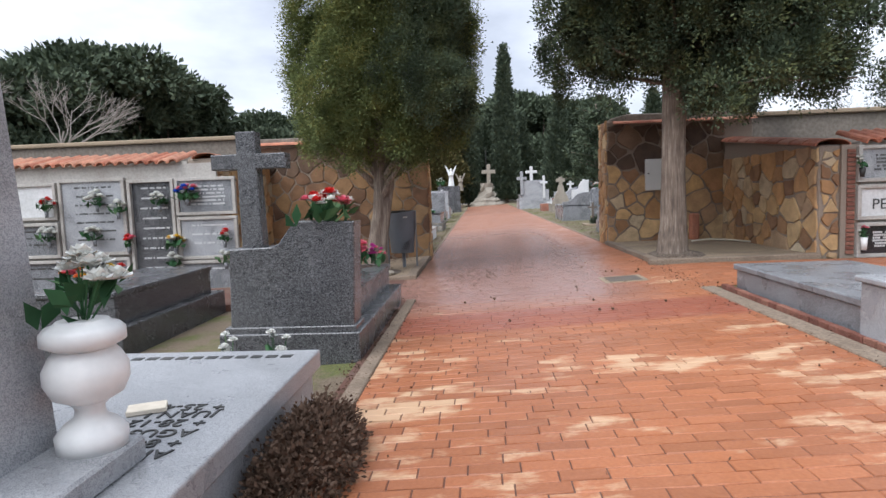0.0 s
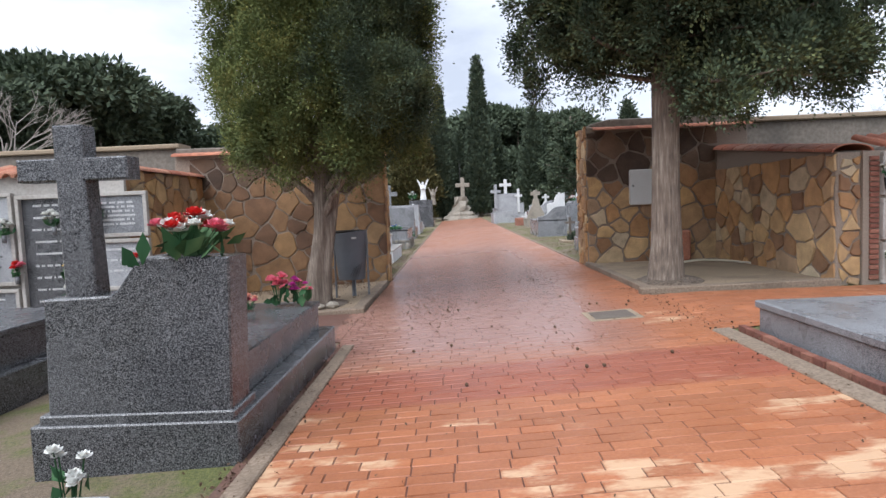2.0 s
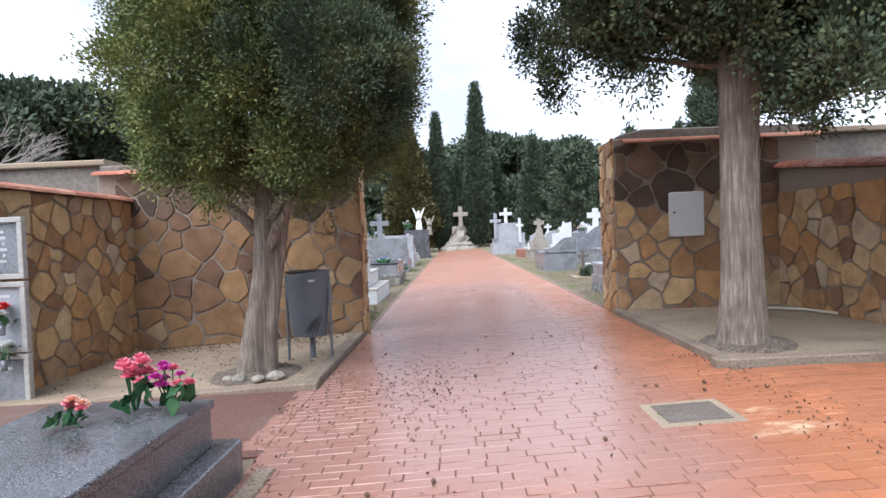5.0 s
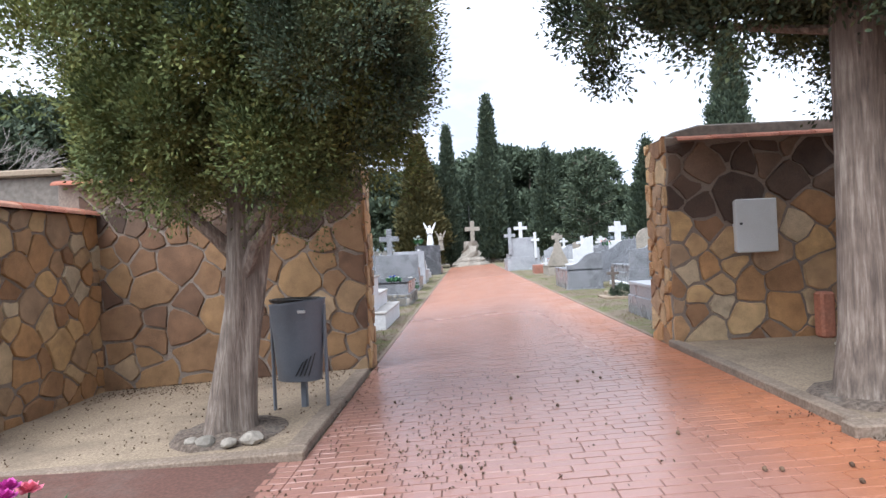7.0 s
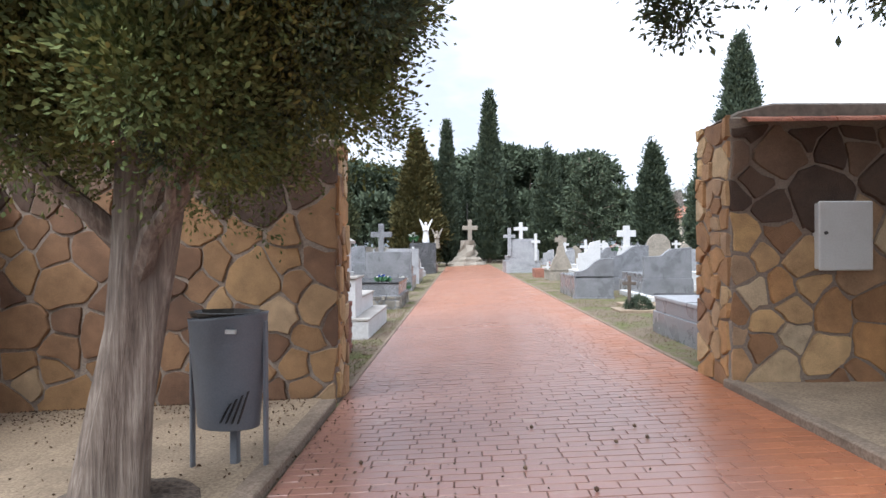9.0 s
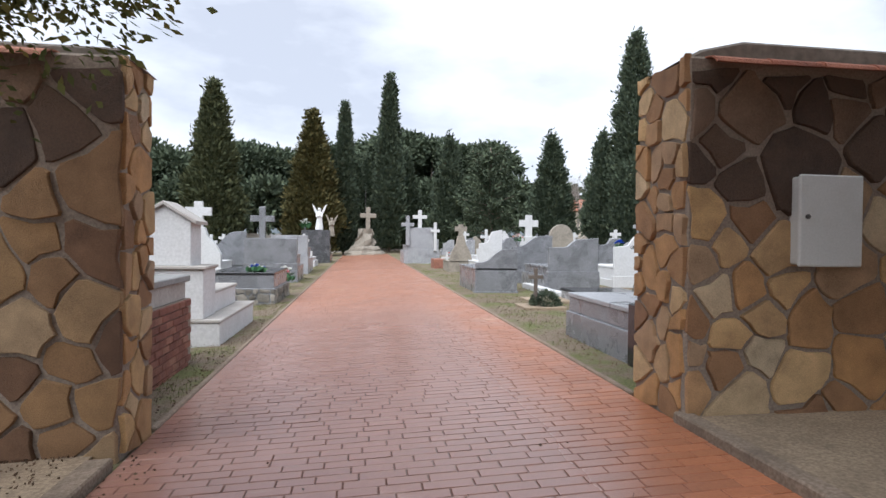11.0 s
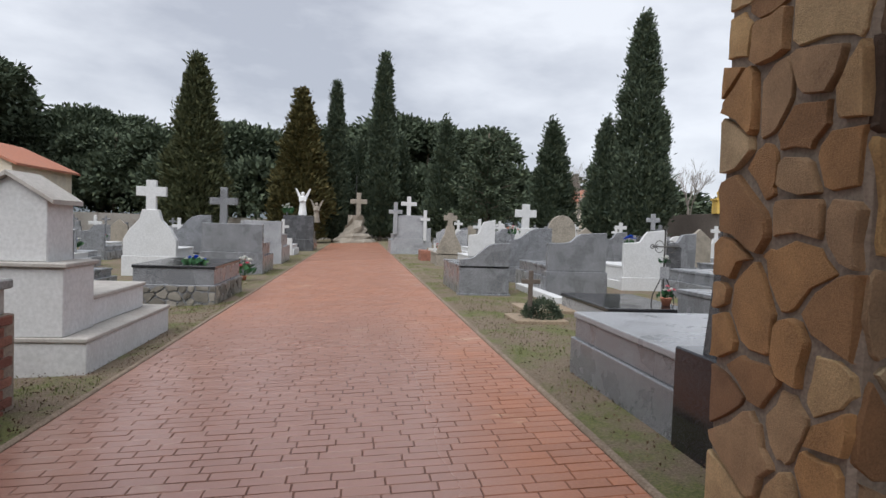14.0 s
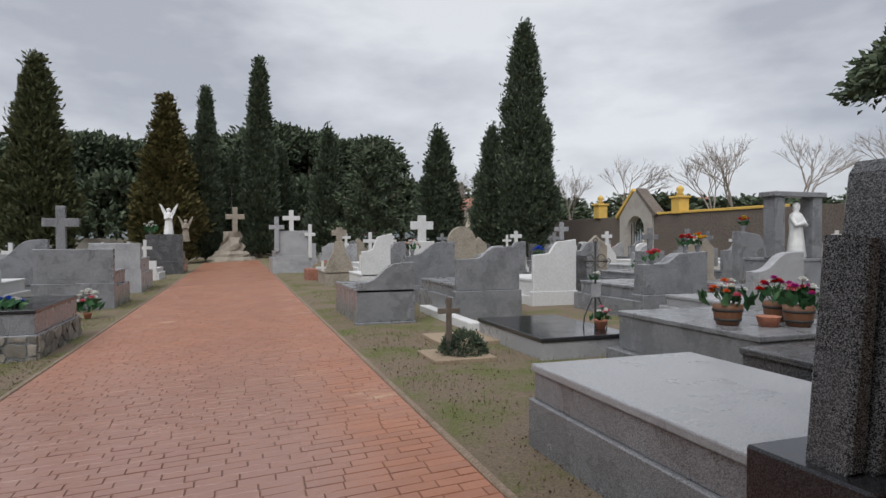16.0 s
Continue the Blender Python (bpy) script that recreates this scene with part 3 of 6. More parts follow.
def coping(parent, x0, x1, y0, y1, z, along, n, fall=0.0):
    """Half-round terracotta ridge tiles, overlapping one another."""
    L = (x1 - x0 if along == "x" else y1 - y0)
    st = L / n
    r = 0.5 * (y1 - y0 if along == "x" else x1 - x0)
    for i in range(n):
        bm = bmesh.new()
        rings = []
        for u, sc in ((0, 1.0), (st + 0.03, 0.93)):
            for rr in (r * sc, r * sc - 0.025):
                rings.append([(u, rr * math.cos(math.pi * k / 8), rr * math.sin(math.pi * k / 8) * 0.38) for k in range(9)])
        vr = [[bm.verts.new((p[0], p[1], p[2]) if along == "x" else (p[1], p[0], p[2])) for p in ring] for ring in rings]
        for k in range(8):
            bm.faces.new((vr[0][k], vr[0][k + 1], vr[2][k + 1], vr[2][k]))
            bm.faces.new((vr[1][k], vr[1][k + 1], vr[0][k + 1], vr[0][k]))
            bm.faces.new((vr[2][k], vr[2][k + 1], vr[3][k + 1], vr[3][k]))
            bm.faces.new((vr[3][k], vr[3][k + 1], vr[1][k + 1], vr[1][k]))
        bmesh.ops.recalc_face_normals(bm, faces=bm.faces)
        ob = part("tile", bm, M_TERRA, parent)
        ob.location = (x0 + i * st, 0.5 * (y0 + y1), z) if along == "x" else (0.5 * (x0 + x1), y0 + i * st, z - fall * (L - i * st))
        ob.rotation_euler = (math.atan(fall), 0, 0)


coping(wall_sl, -4.2, -3.66, 12.35, 15.35, 2.30, "y", 8)
coping(wall_sr, 6.48, 7.05, 11.3, 15.12, 2.40, "y", 9, 0.1)
coping(wall_gr, 4.15, 7.2, 14.98, 15.4, 2.87, "x", 7)
coping(wall_gl, -4.3, -0.5, 15.2, 15.65, 2.74, "x", 9)
part("coping", prism([(4.0, 2.94), (7.2, 2.94), (7.2, 3.08), (4.5, 3.1), (4.15, 3.02)], 15.2, 16.0, 0.02), M_OLDWALL, wall_gr, "mossy grey cement capping")
part("coping", prism([(-4.3, 2.79), (-0.0, 2.79), (-0.1, 2.88), (-4.3, 2.92)], 15.45, 16.0, 0.02), M_OLDWALL, wall_gl, "mossy grey cement capping")
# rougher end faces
# browner set on the left front; both fronts get darker stones towards the top
rubble(wall_gl, (-4.0, 15.35, -0.2), (1, 0, 0), 3.97, 2.9, (0, -1, 0), 0.5, 1, mat=M_STONE_BROWN, darkened=2.3)
rubble(wall_gr, (4.03, 15.14, 0.18), (1, 0, 0), 2.55, 2.68, (0, -1, 0), 0.5, 2, darkened=1.8)
rubble(wall_sl, (-3.76, 12.42, -0.2), (0, 1, 0), 2.93, 2.5, (1, 0, 0), 0.40, 3)
rubble(wall_sr, (6.58, 15.14, 0.2), (0, -1, 0), 3.77, 1.82, (-1, 0, 0), 0.46, 4)
rubble(wall_sr, (6.6, 11.36, 0.2), (1, 0, 0), 0.29, 1.75, (0, -1, 0), 0.34, 9)
rubble(wall_gl, (-0.04, 15.36, -0.05), (0, 1, 0), 0.58, 2.85, (1, 0, 0), 0.36, 5)
rubble(wall_gr, (4.02, 15.94, 0.18), (0, -1, 0), 0.79, 2.78, (-1, 0, 0), 0.36, 6)
rubble(wall_gr, (7.2, 15.95, 0.2), (-1, 0, 0), 3.1, 2.7, (0, 1, 0), 0.45, 8)

# long walls beyond the recesses
w_bl = wall("wall_back_left", -40.0, -4.3, 15.7, 16.1, -0.5, 2.95, M_OLDWALL, "long weathered plaster wall behind the niches")
part("coping", prism([(-40.0, 2.95), (-4.3, 2.95), (-4.3, 3.05), (-40.0, 3.05)], 15.6, 16.2, 0.02), M_CONC, w_bl)
w_br = wall("wall_back_right", 7.2, 40.0, 15.5, 16.0, -0.2, 2.95, M_OLDWALL, "long weathered plaster wall behind the niches")
part("coping", prism([(7.2, 2.95), (40.0, 2.95), (40.0, 3.05), (7.2, 3.05)], 15.4, 16.1, 0.02), M_CONC, w_br)
wall("wall_south", -40.0, 40.0, -12.4, -12.0, -0.5, 2.9, M_PLASTER, "plain plaster cemetery wall behind the walker")


# ---- flowers ----
def bouquet(x, y, z, colours, r=0.14, n=10, label="", leaf=True, vase=None, h=0.12, bloom=0.035, seed=0, parent=None):
    """A bunch of artificial flowers: stems, leaves, and many-petalled blooms."""
    rnd = random.Random(seed * 31 + n)
    t = thing("flower_bunch", x, y, z, label or "bunch of faded artificial flowers with green leaves", "flowers", "grave flowers")
    if vase:
        vm, prof = vase
        vo = part("vase", lathe(prof, 14), vm, t, smooth=True)
        if vm is M_BARREL:
            for zb, rb in ((0.06, 0.136), (0.16, 0.152)):
                part("band", lathe([(rb, zb - 0.014), (rb + 0.004, zb), (rb + 0.003, zb + 0.014)], 16), M_IRON, vo, "dark band", smooth=True)
        base = prof[-1][1]
    else:
        base = 0.0
    heads = []
    for i in range(n):
        a, q = rnd.uniform(0, 2 * math.pi), rnd.uniform(0.15, 1) * r
        heads.append((q * math.cos(a), q * math.sin(a), base + h * rnd.uniform(0.7, 1.3) + (r - q) * 0.5))
    st = bmesh.new()
    for p in heads:
        tube([(p[0] * 0.2, p[1] * 0.2, base * 0.8), (p[0] * 0.6, p[1] * 0.6, 0.5 * (p[2] + base)), p], 0.004, 4, st)
    part("stem", st, M_LEAF, t)
    if leaf:
        k = 26 if r > 0.19 else 14
        c = np.array([[rnd.uniform(-r, r), rnd.uniform(-r, r), base + h * rnd.uniform(0.1, 0.9)] for _ in range(k)])
        me = leaves_mesh("leaves", c, np.tile([0, 0, 0.5], (k, 1)) + c * 3, 0.75 * r + 0.02, 0.22 * r + 0.004, M_LEAF)
        ob = new("leaves", me)
        ob.parent = t
    for i, p in enumerate(heads):
        col = colours[i % len(colours)]
        bm = bmesh.new()
        b = bloom * rnd.uniform(0.8, 1.25)
        for ring, (k, el, ln) in enumerate(((6, 0.15, 1.0), (5, 0.7, 0.85), (4, 1.15, 0.7))):
            for j in range(k):
                a = 2 * math.pi * (j + 0.5 * ring) / k + rnd.uniform(-0.2, 0.2)
                dx, dy, dz = math.cos(a) * math.cos(el), math.sin(a) * math.cos(el), math.sin(el)
                sx, sy = -math.sin(a), math.cos(a)
                w = b * 0.55
                v = [bm.verts.new(Vector(p) + Vector(q)) for q in ((0, 0, 0), (dx * b * ln * 0.6 + sx * w, dy * b * ln * 0.6 + sy * w, dz * b * ln * 0.6),
                                                                  (dx * b * ln, dy * b * ln, dz * b * ln + 0.15 * b), (dx * b * ln * 0.6 - sx * w, dy * b * ln * 0.6 - sy * w, dz * b * ln * 0.6))]
                bm.faces.new(v)
        part("bloom", bm, PETAL[col], t, col + " bloom")
    return t


POT = (M_TERRA_PLAIN, [(0.06, 0), (0.085, 0.10), (0.095, 0.11), (0.095, 0.13)])
SMALL_VASE = (M_GRAN_MID, [(0.05, 0), (0.035, 0.03), (0.06, 0.12), (0.065, 0.16)])
BARREL = (M_BARREL, [(0.11, 0), (0.14, 0.08), (0.15, 0.16), (0.155, 0.22)])


# ---- tombs ----
def cross_pts(cx, z0, h, w, t, at=0.62):
    za = z0 + h * at
    return [(cx - t / 2, z0), (cx + t / 2, z0), (cx + t / 2, za - t / 2), (cx + w / 2, za - t / 2), (cx + w / 2, za + t / 2), (cx + t / 2, za + t / 2),
            (cx + t / 2, z0 + h), (cx - t / 2, z0 + h), (cx - t / 2, za + t / 2), (cx - w / 2, za + t / 2), (cx - w / 2, za - t / 2), (cx - t / 2, za - t / 2)]


def head_profile(kind, w, z0, h):
    a, b = -w / 2, w / 2
    if kind == "wave":
        top = [(b - (b - a) * i / 10, z0 + h * (0.66 + 0.34 / (1 + math.exp(-((1 - i / 10) - 0.42) * 12)))) for i in range(11)]
    elif kind == "step":
        top = [(b, z0 + h), (a + 0.55 * w, z0 + h * 0.95), (a + 0.48 * w, z0 + h * 0.88), (a + 0.38 * w, z0 + h * 0.74), (a + 0.3 * w, z0 + h * 0.72), (a, z0 + h * 0.7)]
    elif kind == "step_left":
        return [(-x, z) for x, z in head_profile("step", w, z0, h)][::-1]
    elif kind == "arch":
        top = [(0.5 * w * math.cos(math.pi * i / 12), z0 + h * 0.75 + h * 0.25 * math.sin(math.pi * i / 12)) for i in range(13)]
    elif kind == "bell":
        top = [(b, z0 + h * 0.35), (b * 0.8, z0 + h * 0.55), (b * 0.42, z0 + h * 0.78), (b * 0.3, z0 + h), (-b * 0.3, z0 + h), (-b * 0.42, z0 + h * 0.78), (-b * 0.8, z0 + h * 0.55), (a, z0 + h * 0.35)]
    elif kind == "gable":
        top = [(b, z0 + h * 0.68), (0, z0 + h), (a, z0 + h * 0.68)]
    else:
        top = [(b, z0 + h), (a, z0 + h)]
    return [(a, z0), (b, z0)] + top


def tomb(x, y, w, l, tiers, mat, label, head=None, cross=None, head_at="near", group="tombs", rz=0.0, cap=None, z=None):
    """A raised grave. tiers: (inset, top height) from the ground up; the head stands on the tiers at one end.
    head: (kind, height above ground, thickness, width share, material); cross: (height, width, thickness, material)."""
    t = thing("tomb", x, y, gz(x) if z is None else z, label, "tomb", group, rz)
    z0 = -0.12
    for i, (ins, z1) in enumerate(tiers):
        last = i == len(tiers) - 1
        nm = "cover_slab" if last else ("plinth" if i == 0 else "tier")
        m = cap if (last and cap) else mat
        if last and z1 - z0 > 0.16:
            part("body", box(-w / 2 + ins + 0.02, w / 2 - ins - 0.02, ins + 0.02, l - ins - 0.02, z0 + (0.001 if i else 0), z1 - 0.06, 0.006), mat, t)
            part(nm, box(-w / 2 + ins, w / 2 - ins, ins, l - ins, z1 - 0.06, z1, 0.012, seg=2), m, t)
        else:
            part(nm, box(-w / 2 + ins, w / 2 - ins, ins, l - ins, z0, z1, 0.01), m, t)
        z0 = z1
    if head:
        kind, hh, th, share, hm = head
        low = tiers[0][1] if len(tiers) > 1 else -0.1
        yh = 0.0 if head_at == "near" else l - th
        yb = (yh - 0.03, yh + th + 0.05) if head_at == "near" else (yh - 0.05, yh + th + 0.03)
        hw = w * share
        part("head_base", box(-hw / 2 - 0.03, hw / 2 + 0.03, yb[0], yb[1], -0.1, low + 0.12, 0.01), hm, t)
        stone = part("headstone", prism(head_profile(kind, hw, low + 0.12, hh - low - 0.12), yh, yh + th, 0.012), hm, t)
        if cross:
            ch, cw, ct, cm, cx = cross
            part("cross", prism(cross_pts(cx, hh - 0.02, ch, cw, ct), yh + th * 0.2, yh + th * 0.8, 0.008), cm, stone)
    return t


# ---- trees ----
def tree_thing(name, x, y, label, mesh_parts, rz=0.0):
    t = thing(name, x, y, gz(x), label, "tree", rz=rz)
    for nm, me in mesh_parts:
        ob = new(nm, me)
        ob.parent = t
    return t


def fluted_trunk(pts, radii, seg=18, flute=0.12, seed=0):
    """A trunk with vertical ridges and hollows."""
    rnd = random.Random(seed)
    ph = [rnd.uniform(0, 6) for _ in range(4)]
    bm = bmesh.new()
    rings = []
    k = len(pts)
    for i in range(k):
        p = Vector(pts[i])
        r = radii[i]
        ring = []
        for s in range(seg):
            a = 2 * math.pi * s / seg
            f = 1 + flute * (math.sin(3 * a + ph[0] + 0.5 * i / k) + 0.6 * math.sin(5 * a + ph[1] - 0.7 * i / k) + 0.4 * math.sin(8 * a + ph[2]))
            ring.append(bm.verts.new(p + Vector((r * f * math.cos(a), r * f * math.sin(a), 0))))
        rings.append(ring)
    for a, b in zip(rings, rings[1:]):
        for s in range(seg):
            bm.faces.new((a[s], a[(s + 1) % seg], b[(s + 1) % seg], b[s]))
    return bm


def limb(bm, a, b, r0, r1, sag=0.0, seed=0):
    rnd = random.Random(seed)
    a, b = Vector(a), Vector(b)
    path = [a.lerp(b, u) + Vector((rnd.uniform(-0.04, 0.04), rnd.uniform(-0.04, 0.04), -sag * math.sin(math.pi * u))) for u in (0, 0.25, 0.5, 0.75, 1)]
    tube(path, [r0 + (r1 - r0) * u for u in (0, 0.25, 0.5, 0.75, 1)], 7, bm)


# juniper by the bin, leaning slightly, rounded column of foliage
t = thing("juniper_tree", -0.87, 12.55, gz(-0.87), "tall juniper with yellow-green foliage and fluted peeling trunk", "tree")
part("trunk", fluted_trunk([(-0.02, 0, -0.15), (0.0, 0, 0.2), (0.07, 0, 0.7), (0.16, 0.02, 1.2), (0.22, 0.03, 1.7), (0.27, 0.05, 2.3), (0.3, 0.05, 3.2), (0.3, 0.1, 5.5)],
                           [0.27, 0.21, 0.17, 0.155, 0.17, 0.19, 0.15, 0.06], flute=0.16, seed=3), M_BARK, t, smooth=True)
lb = bmesh.new()
for k, (a, b) in enumerate((((0.2, 0, 1.6), (0.85, -0.2, 2.5)), ((0.12, 0, 1.7), (-0.6, -0.3, 2.5)), ((0.2, 0.05, 1.9), (0.5, 0.7, 3.0)), ((0.2, 0, 2.0), (-0.4, 0.6, 3.1)), ((0.22, 0, 1.5), (0.55, -0.35, 2.1)), ((0.2, 0, 2.4), (1.0, 0.3, 3.4)), ((0.2, 0, 2.5), (-0.9, 0.1, 3.5)))):
    limb(lb, a, b, 0.08, 0.02, 0.03, k)
part("limb", lb, M_BARK, t)


def juniper_r(u):
    return 1.6 * (min(1.0, 0.5 + u * 4.0)) * (1 - 0.85 * max(0, (u - 0.5) / 0.5) ** 1.8)


lobes = column_clumps(175, lambda u: 0.82 * juniper_r(u), 2.3, 8.0, 0.15, 0.12)
lobes[:, 0] += 0.33
skirt = column_clumps(46, lambda u: 1.0 + 0.2 * u, 2.4, 3.3, 0.4, 0.15)
skirt[:, 0] += 0.33
cl = np.concatenate([lobed_clumps(skirt, 26, 0.3), lobed_clumps(lobes, 28, 0.36), column_clumps(800, lambda u: 0.6 * juniper_r(u), 2.15, 7.6, 0.4, 0.1) + [0.33, 0, 0, 0, 0, 0]])
pts, outw = crown_points(cl, 0.085, 82)
cr = new("crown", leaves_mesh("crown", pts, outw, 0.042, 0.010, M_JUNIPER))
cr.parent = t
# overhanging side of the same tree; its shade is put into a darker green
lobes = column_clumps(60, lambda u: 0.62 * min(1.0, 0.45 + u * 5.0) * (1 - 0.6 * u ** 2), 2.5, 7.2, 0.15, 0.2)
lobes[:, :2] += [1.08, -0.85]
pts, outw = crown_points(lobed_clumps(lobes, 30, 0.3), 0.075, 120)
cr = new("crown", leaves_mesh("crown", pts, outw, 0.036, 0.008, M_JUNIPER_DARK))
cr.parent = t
cr["label"] = "overhanging side of the crown, its shade put into a darker green"
lb = bmesh.new()
limb(lb, (0.2, 0, 1.75), (1.25, -0.8, 3.1), 0.07, 0.025, 0.05, 40)
part("limb", lb, M_BARK, t)

# juniper in the other recess, straight trunk and a broad ragged crown
t = thing("juniper_tree", 4.47, 11.98, gz(4.55), "broad dark juniper with pale straight fissured trunk", "tree")
part("trunk", fluted_trunk([(0, 0, -0.15), (0, 0, 0.15), (0.02, 0, 0.6), (0.02, 0, 1.4), (0.03, 0, 2.2), (0.05, 0, 2.9), (0.05, 0, 4), (0.1, 0.1, 6)],
                           [0.34, 0.255, 0.215, 0.19, 0.185, 0.2, 0.15, 0.06], flute=0.055, seed=5), M_BARK, t, smooth=True)
lb = bmesh.new()
cc = []
rnd = random.Random(11)
for k in range(46):
    a = 2.399 * k + rnd.uniform(-0.3, 0.3)
    z0 = 2.9 + 3.1 * k / 46
    reach = rnd.uniform(1.75, 2.85) * (1 - 0.45 * (k / 46) ** 2)
    b = Vector((reach * math.cos(a) + 0.25, reach * math.sin(a), z0 + rnd.uniform(0.0, 0.8) + (0.25 if math.cos(a) < 0 else -0.6)))
    limb(lb, (0.03, 0, z0), b, 0.045, 0.012, 0.1, k)
    for u in np.linspace(0.22, 1.05, 13):
        w = 0.08 + 0.24 * math.sin(math.pi * min(1, u * 0.85))
        for _ in range(4):
            p = Vector((0.03, 0, z0)).lerp(b, u) + Vector((rnd.gauss(0, w), rnd.gauss(0, w), rnd.gauss(0.05, w * 0.7)))
            cc.append((*p, math.cos(a), math.sin(a), 0.25))
part("limb", lb, M_BARK, t)
cc = lobed_clumps(np.array(cc)[::5], 26, 0.26)
pts, outw = crown_points(cc, 0.085, 42)
cr = new("crown", leaves_mesh("crown", pts, outw, 0.058, 0.0145, M_JUNIPER_DARK))
cr.parent = t


def cypress_mesh(name, mat, h, r, slim, k=700, per=16, base=0.6):
    def rad(u):
        return r * min(1, 0.55 + 2.2 * u) * (1 - u) ** slim
    c = column_clumps(k, rad, base, h, 0.25, 0.2)
    p, o = crown_points(c, 0.10 + r * 0.05, per * 2)
    o[:, 2] += 0.9
    return leaves_mesh(name, p, o, 0.34, 0.075, mat)


def simple_trunk(h, r):
    return mesh_of("trunk", tube([(0, 0, -0.3), (0.02, 0, h * 0.4), (0, 0.02, h)], [r, r * 0.8, r * 0.3], 8), M_BARK)


C_TALL = cypress_mesh("crown", M_CYPRESS, 16.0, 1.35, 0.62, 900)
C_MID = cypress_mesh("crown", M_CYPRESS, 11.0, 1.9, 0.8, 800)
C_BROWN = cypress_mesh("crown", M_CYPRESS_BROWN, 13.0, 2.1, 0.8, 900)
C_CONE = cypress_mesh("crown", M_CYPRESS_CONE, 13.0, 2.1, 0.8, 900)
C_BIG = cypress_mesh("crown", M_CYPRESS, 19.0, 2.7, 0.72, 1300)
TR = simple_trunk(4, 0.22)
for x, y, me, s, lab in ((4.35, 72, C_TALL, 1.12, "slender dark green cypress tree"), (0.0, 70, C_TALL, 0.92, "slender dark green cypress tree"), (-2.9, 68, C_BROWN, (1.32, 1.02), "cone-shaped cypress browning with age"),
                         (-11.2, 66, C_CONE, (1.3, 1.17), "broad cone-shaped green cypress"), (10.6, 73, C_MID, 1.1, "cone-shaped dark green cypress"), (19.9, 68, C_MID, (1.22, 1.06), "cone-shaped dark green cypress"),
                         (24.4, 59.5, C_BIG, 1.0, "very tall dark cypress with split top"), (22.2, 61, C_MID, 0.98, "dark cypress beside the tallest one"),
                         (6.4, 77, C_MID, 1.0, "cone-shaped dark green cypress"), (2.2, 80, C_MID, 1.0, "dark cypress behind the stone cross"), (1.0, 76, C_MID, 0.9, "dark cypress behind the stone cross")):
    o = tree_thing("cypress_tree", x, y, lab, (("trunk", TR), ("crown", me)), rz=37 * x)
    sw, sh = s if isinstance(s, tuple) else (s, s)
    o.scale = (sw, sw, sh)


def pine_mesh(name, mat, h, r, k=540, per=30, flat=0.42, z_c=0.72):
    """An umbrella pine's crown: several domed masses with gaps between."""
    c = []
    for j in range(9):
        a, q = 2.399 * j, r * 0.62 * math.sqrt(j / 9)
        cx, cy, cz, rr = q * math.cos(a), q * math.sin(a), h * z_c + RNG.uniform(-0.6, 0.6), r * RNG.uniform(0.38, 0.58)
        d = RNG.normal(0, 1, (k // 9, 3))
        d /= np.linalg.norm(d, axis=1)[:, None]
        d[:, 2] = np.abs(d[:, 2]) * 1.0 - 0.25
        c.append(np.concatenate([d * [rr, rr, rr * flat * 2] + [cx, cy, cz], d], 1))
    p, o = crown_points(np.concatenate(c), 0.35, per)
    return leaves_mesh(name, p, o, 0.55, 0.14, mat)


P_A = pine_mesh("crown", M_PINE, 15.0, 6.0)
P_B = pine_mesh("crown", M_PINE, 13.0, 5.0, z_c=0.66)
P_LOW = pine_mesh("crown", M_PINE, 7.0, 5.0, z_c=0.5, flat=0.7)
PT = simple_trunk(8.5, 0.3)
rnd = random.Random(4)
spots = [(x, 96 + 8 * math.sin(x * 0.7), 1.1 + 0.1 * math.sin(x * 1.9)) for x in range(-52, 20, 4)] + [(-44 + 2 * math.sin(y), y, (1.6 if y > 66 else 1.12) + 0.12 * math.sin(2 * y)) for y in range(30, 96, 6)] + [(-52, 40, 1.5), (-56, 60, 1.5), (-54, 80, 1.5)]
for i, (x, y, s) in enumerate(spots):
    o = tree_thing("stone_pine", x, y, "umbrella pine with dense dark rounded crown", (("trunk", PT), ("crown", P_A if i % 2 else P_B)), rz=71 * i)
    o.scale = (s, s, s)
    if i < 30:
        o = tree_thing("pine_thicket", x + 2.5, y - 3, "low dense pine filling the edge of the wood", (("trunk", PT), ("crown", P_LOW)), rz=53 * i)
        o.scale = (1.2, 1.2, 1.35)
# cedar with level branches
cc = []
lb = bmesh.new()
for k in range(40):
    a, z0 = 2.4 * k, 1.0 + 8.8 * k / 40
    rr = 3.9 * (1 - 0.55 * (k / 40)) * RNG.uniform(0.7, 1.1)
    b = (rr * math.cos(a), rr * math.sin(a), z0 + 0.7)
    limb(lb, (0, 0, z0), b, 0.1, 0.02, 0, k)
    for u in np.linspace(0.2, 1, 9):
        cc.append((b[0] * u + RNG.normal(0, 0.2), b[1] * u + RNG.normal(0, 0.2), z0 + 0.7 * u + RNG.normal(0, 0.1), math.cos(a), math.sin(a), 0.2))
p, o = crown_points(np.array(cc), 0.25, 30)
t = tree_thing("cedar_tree", 14.3, 70, "dark cedar with level spreading branches", (("trunk", simple_trunk(10.5, 0.3)), ("crown", leaves_mesh("crown", p, o, 0.4, 0.08, M_PINE))))
part("limb", lb, M_BARK, t)


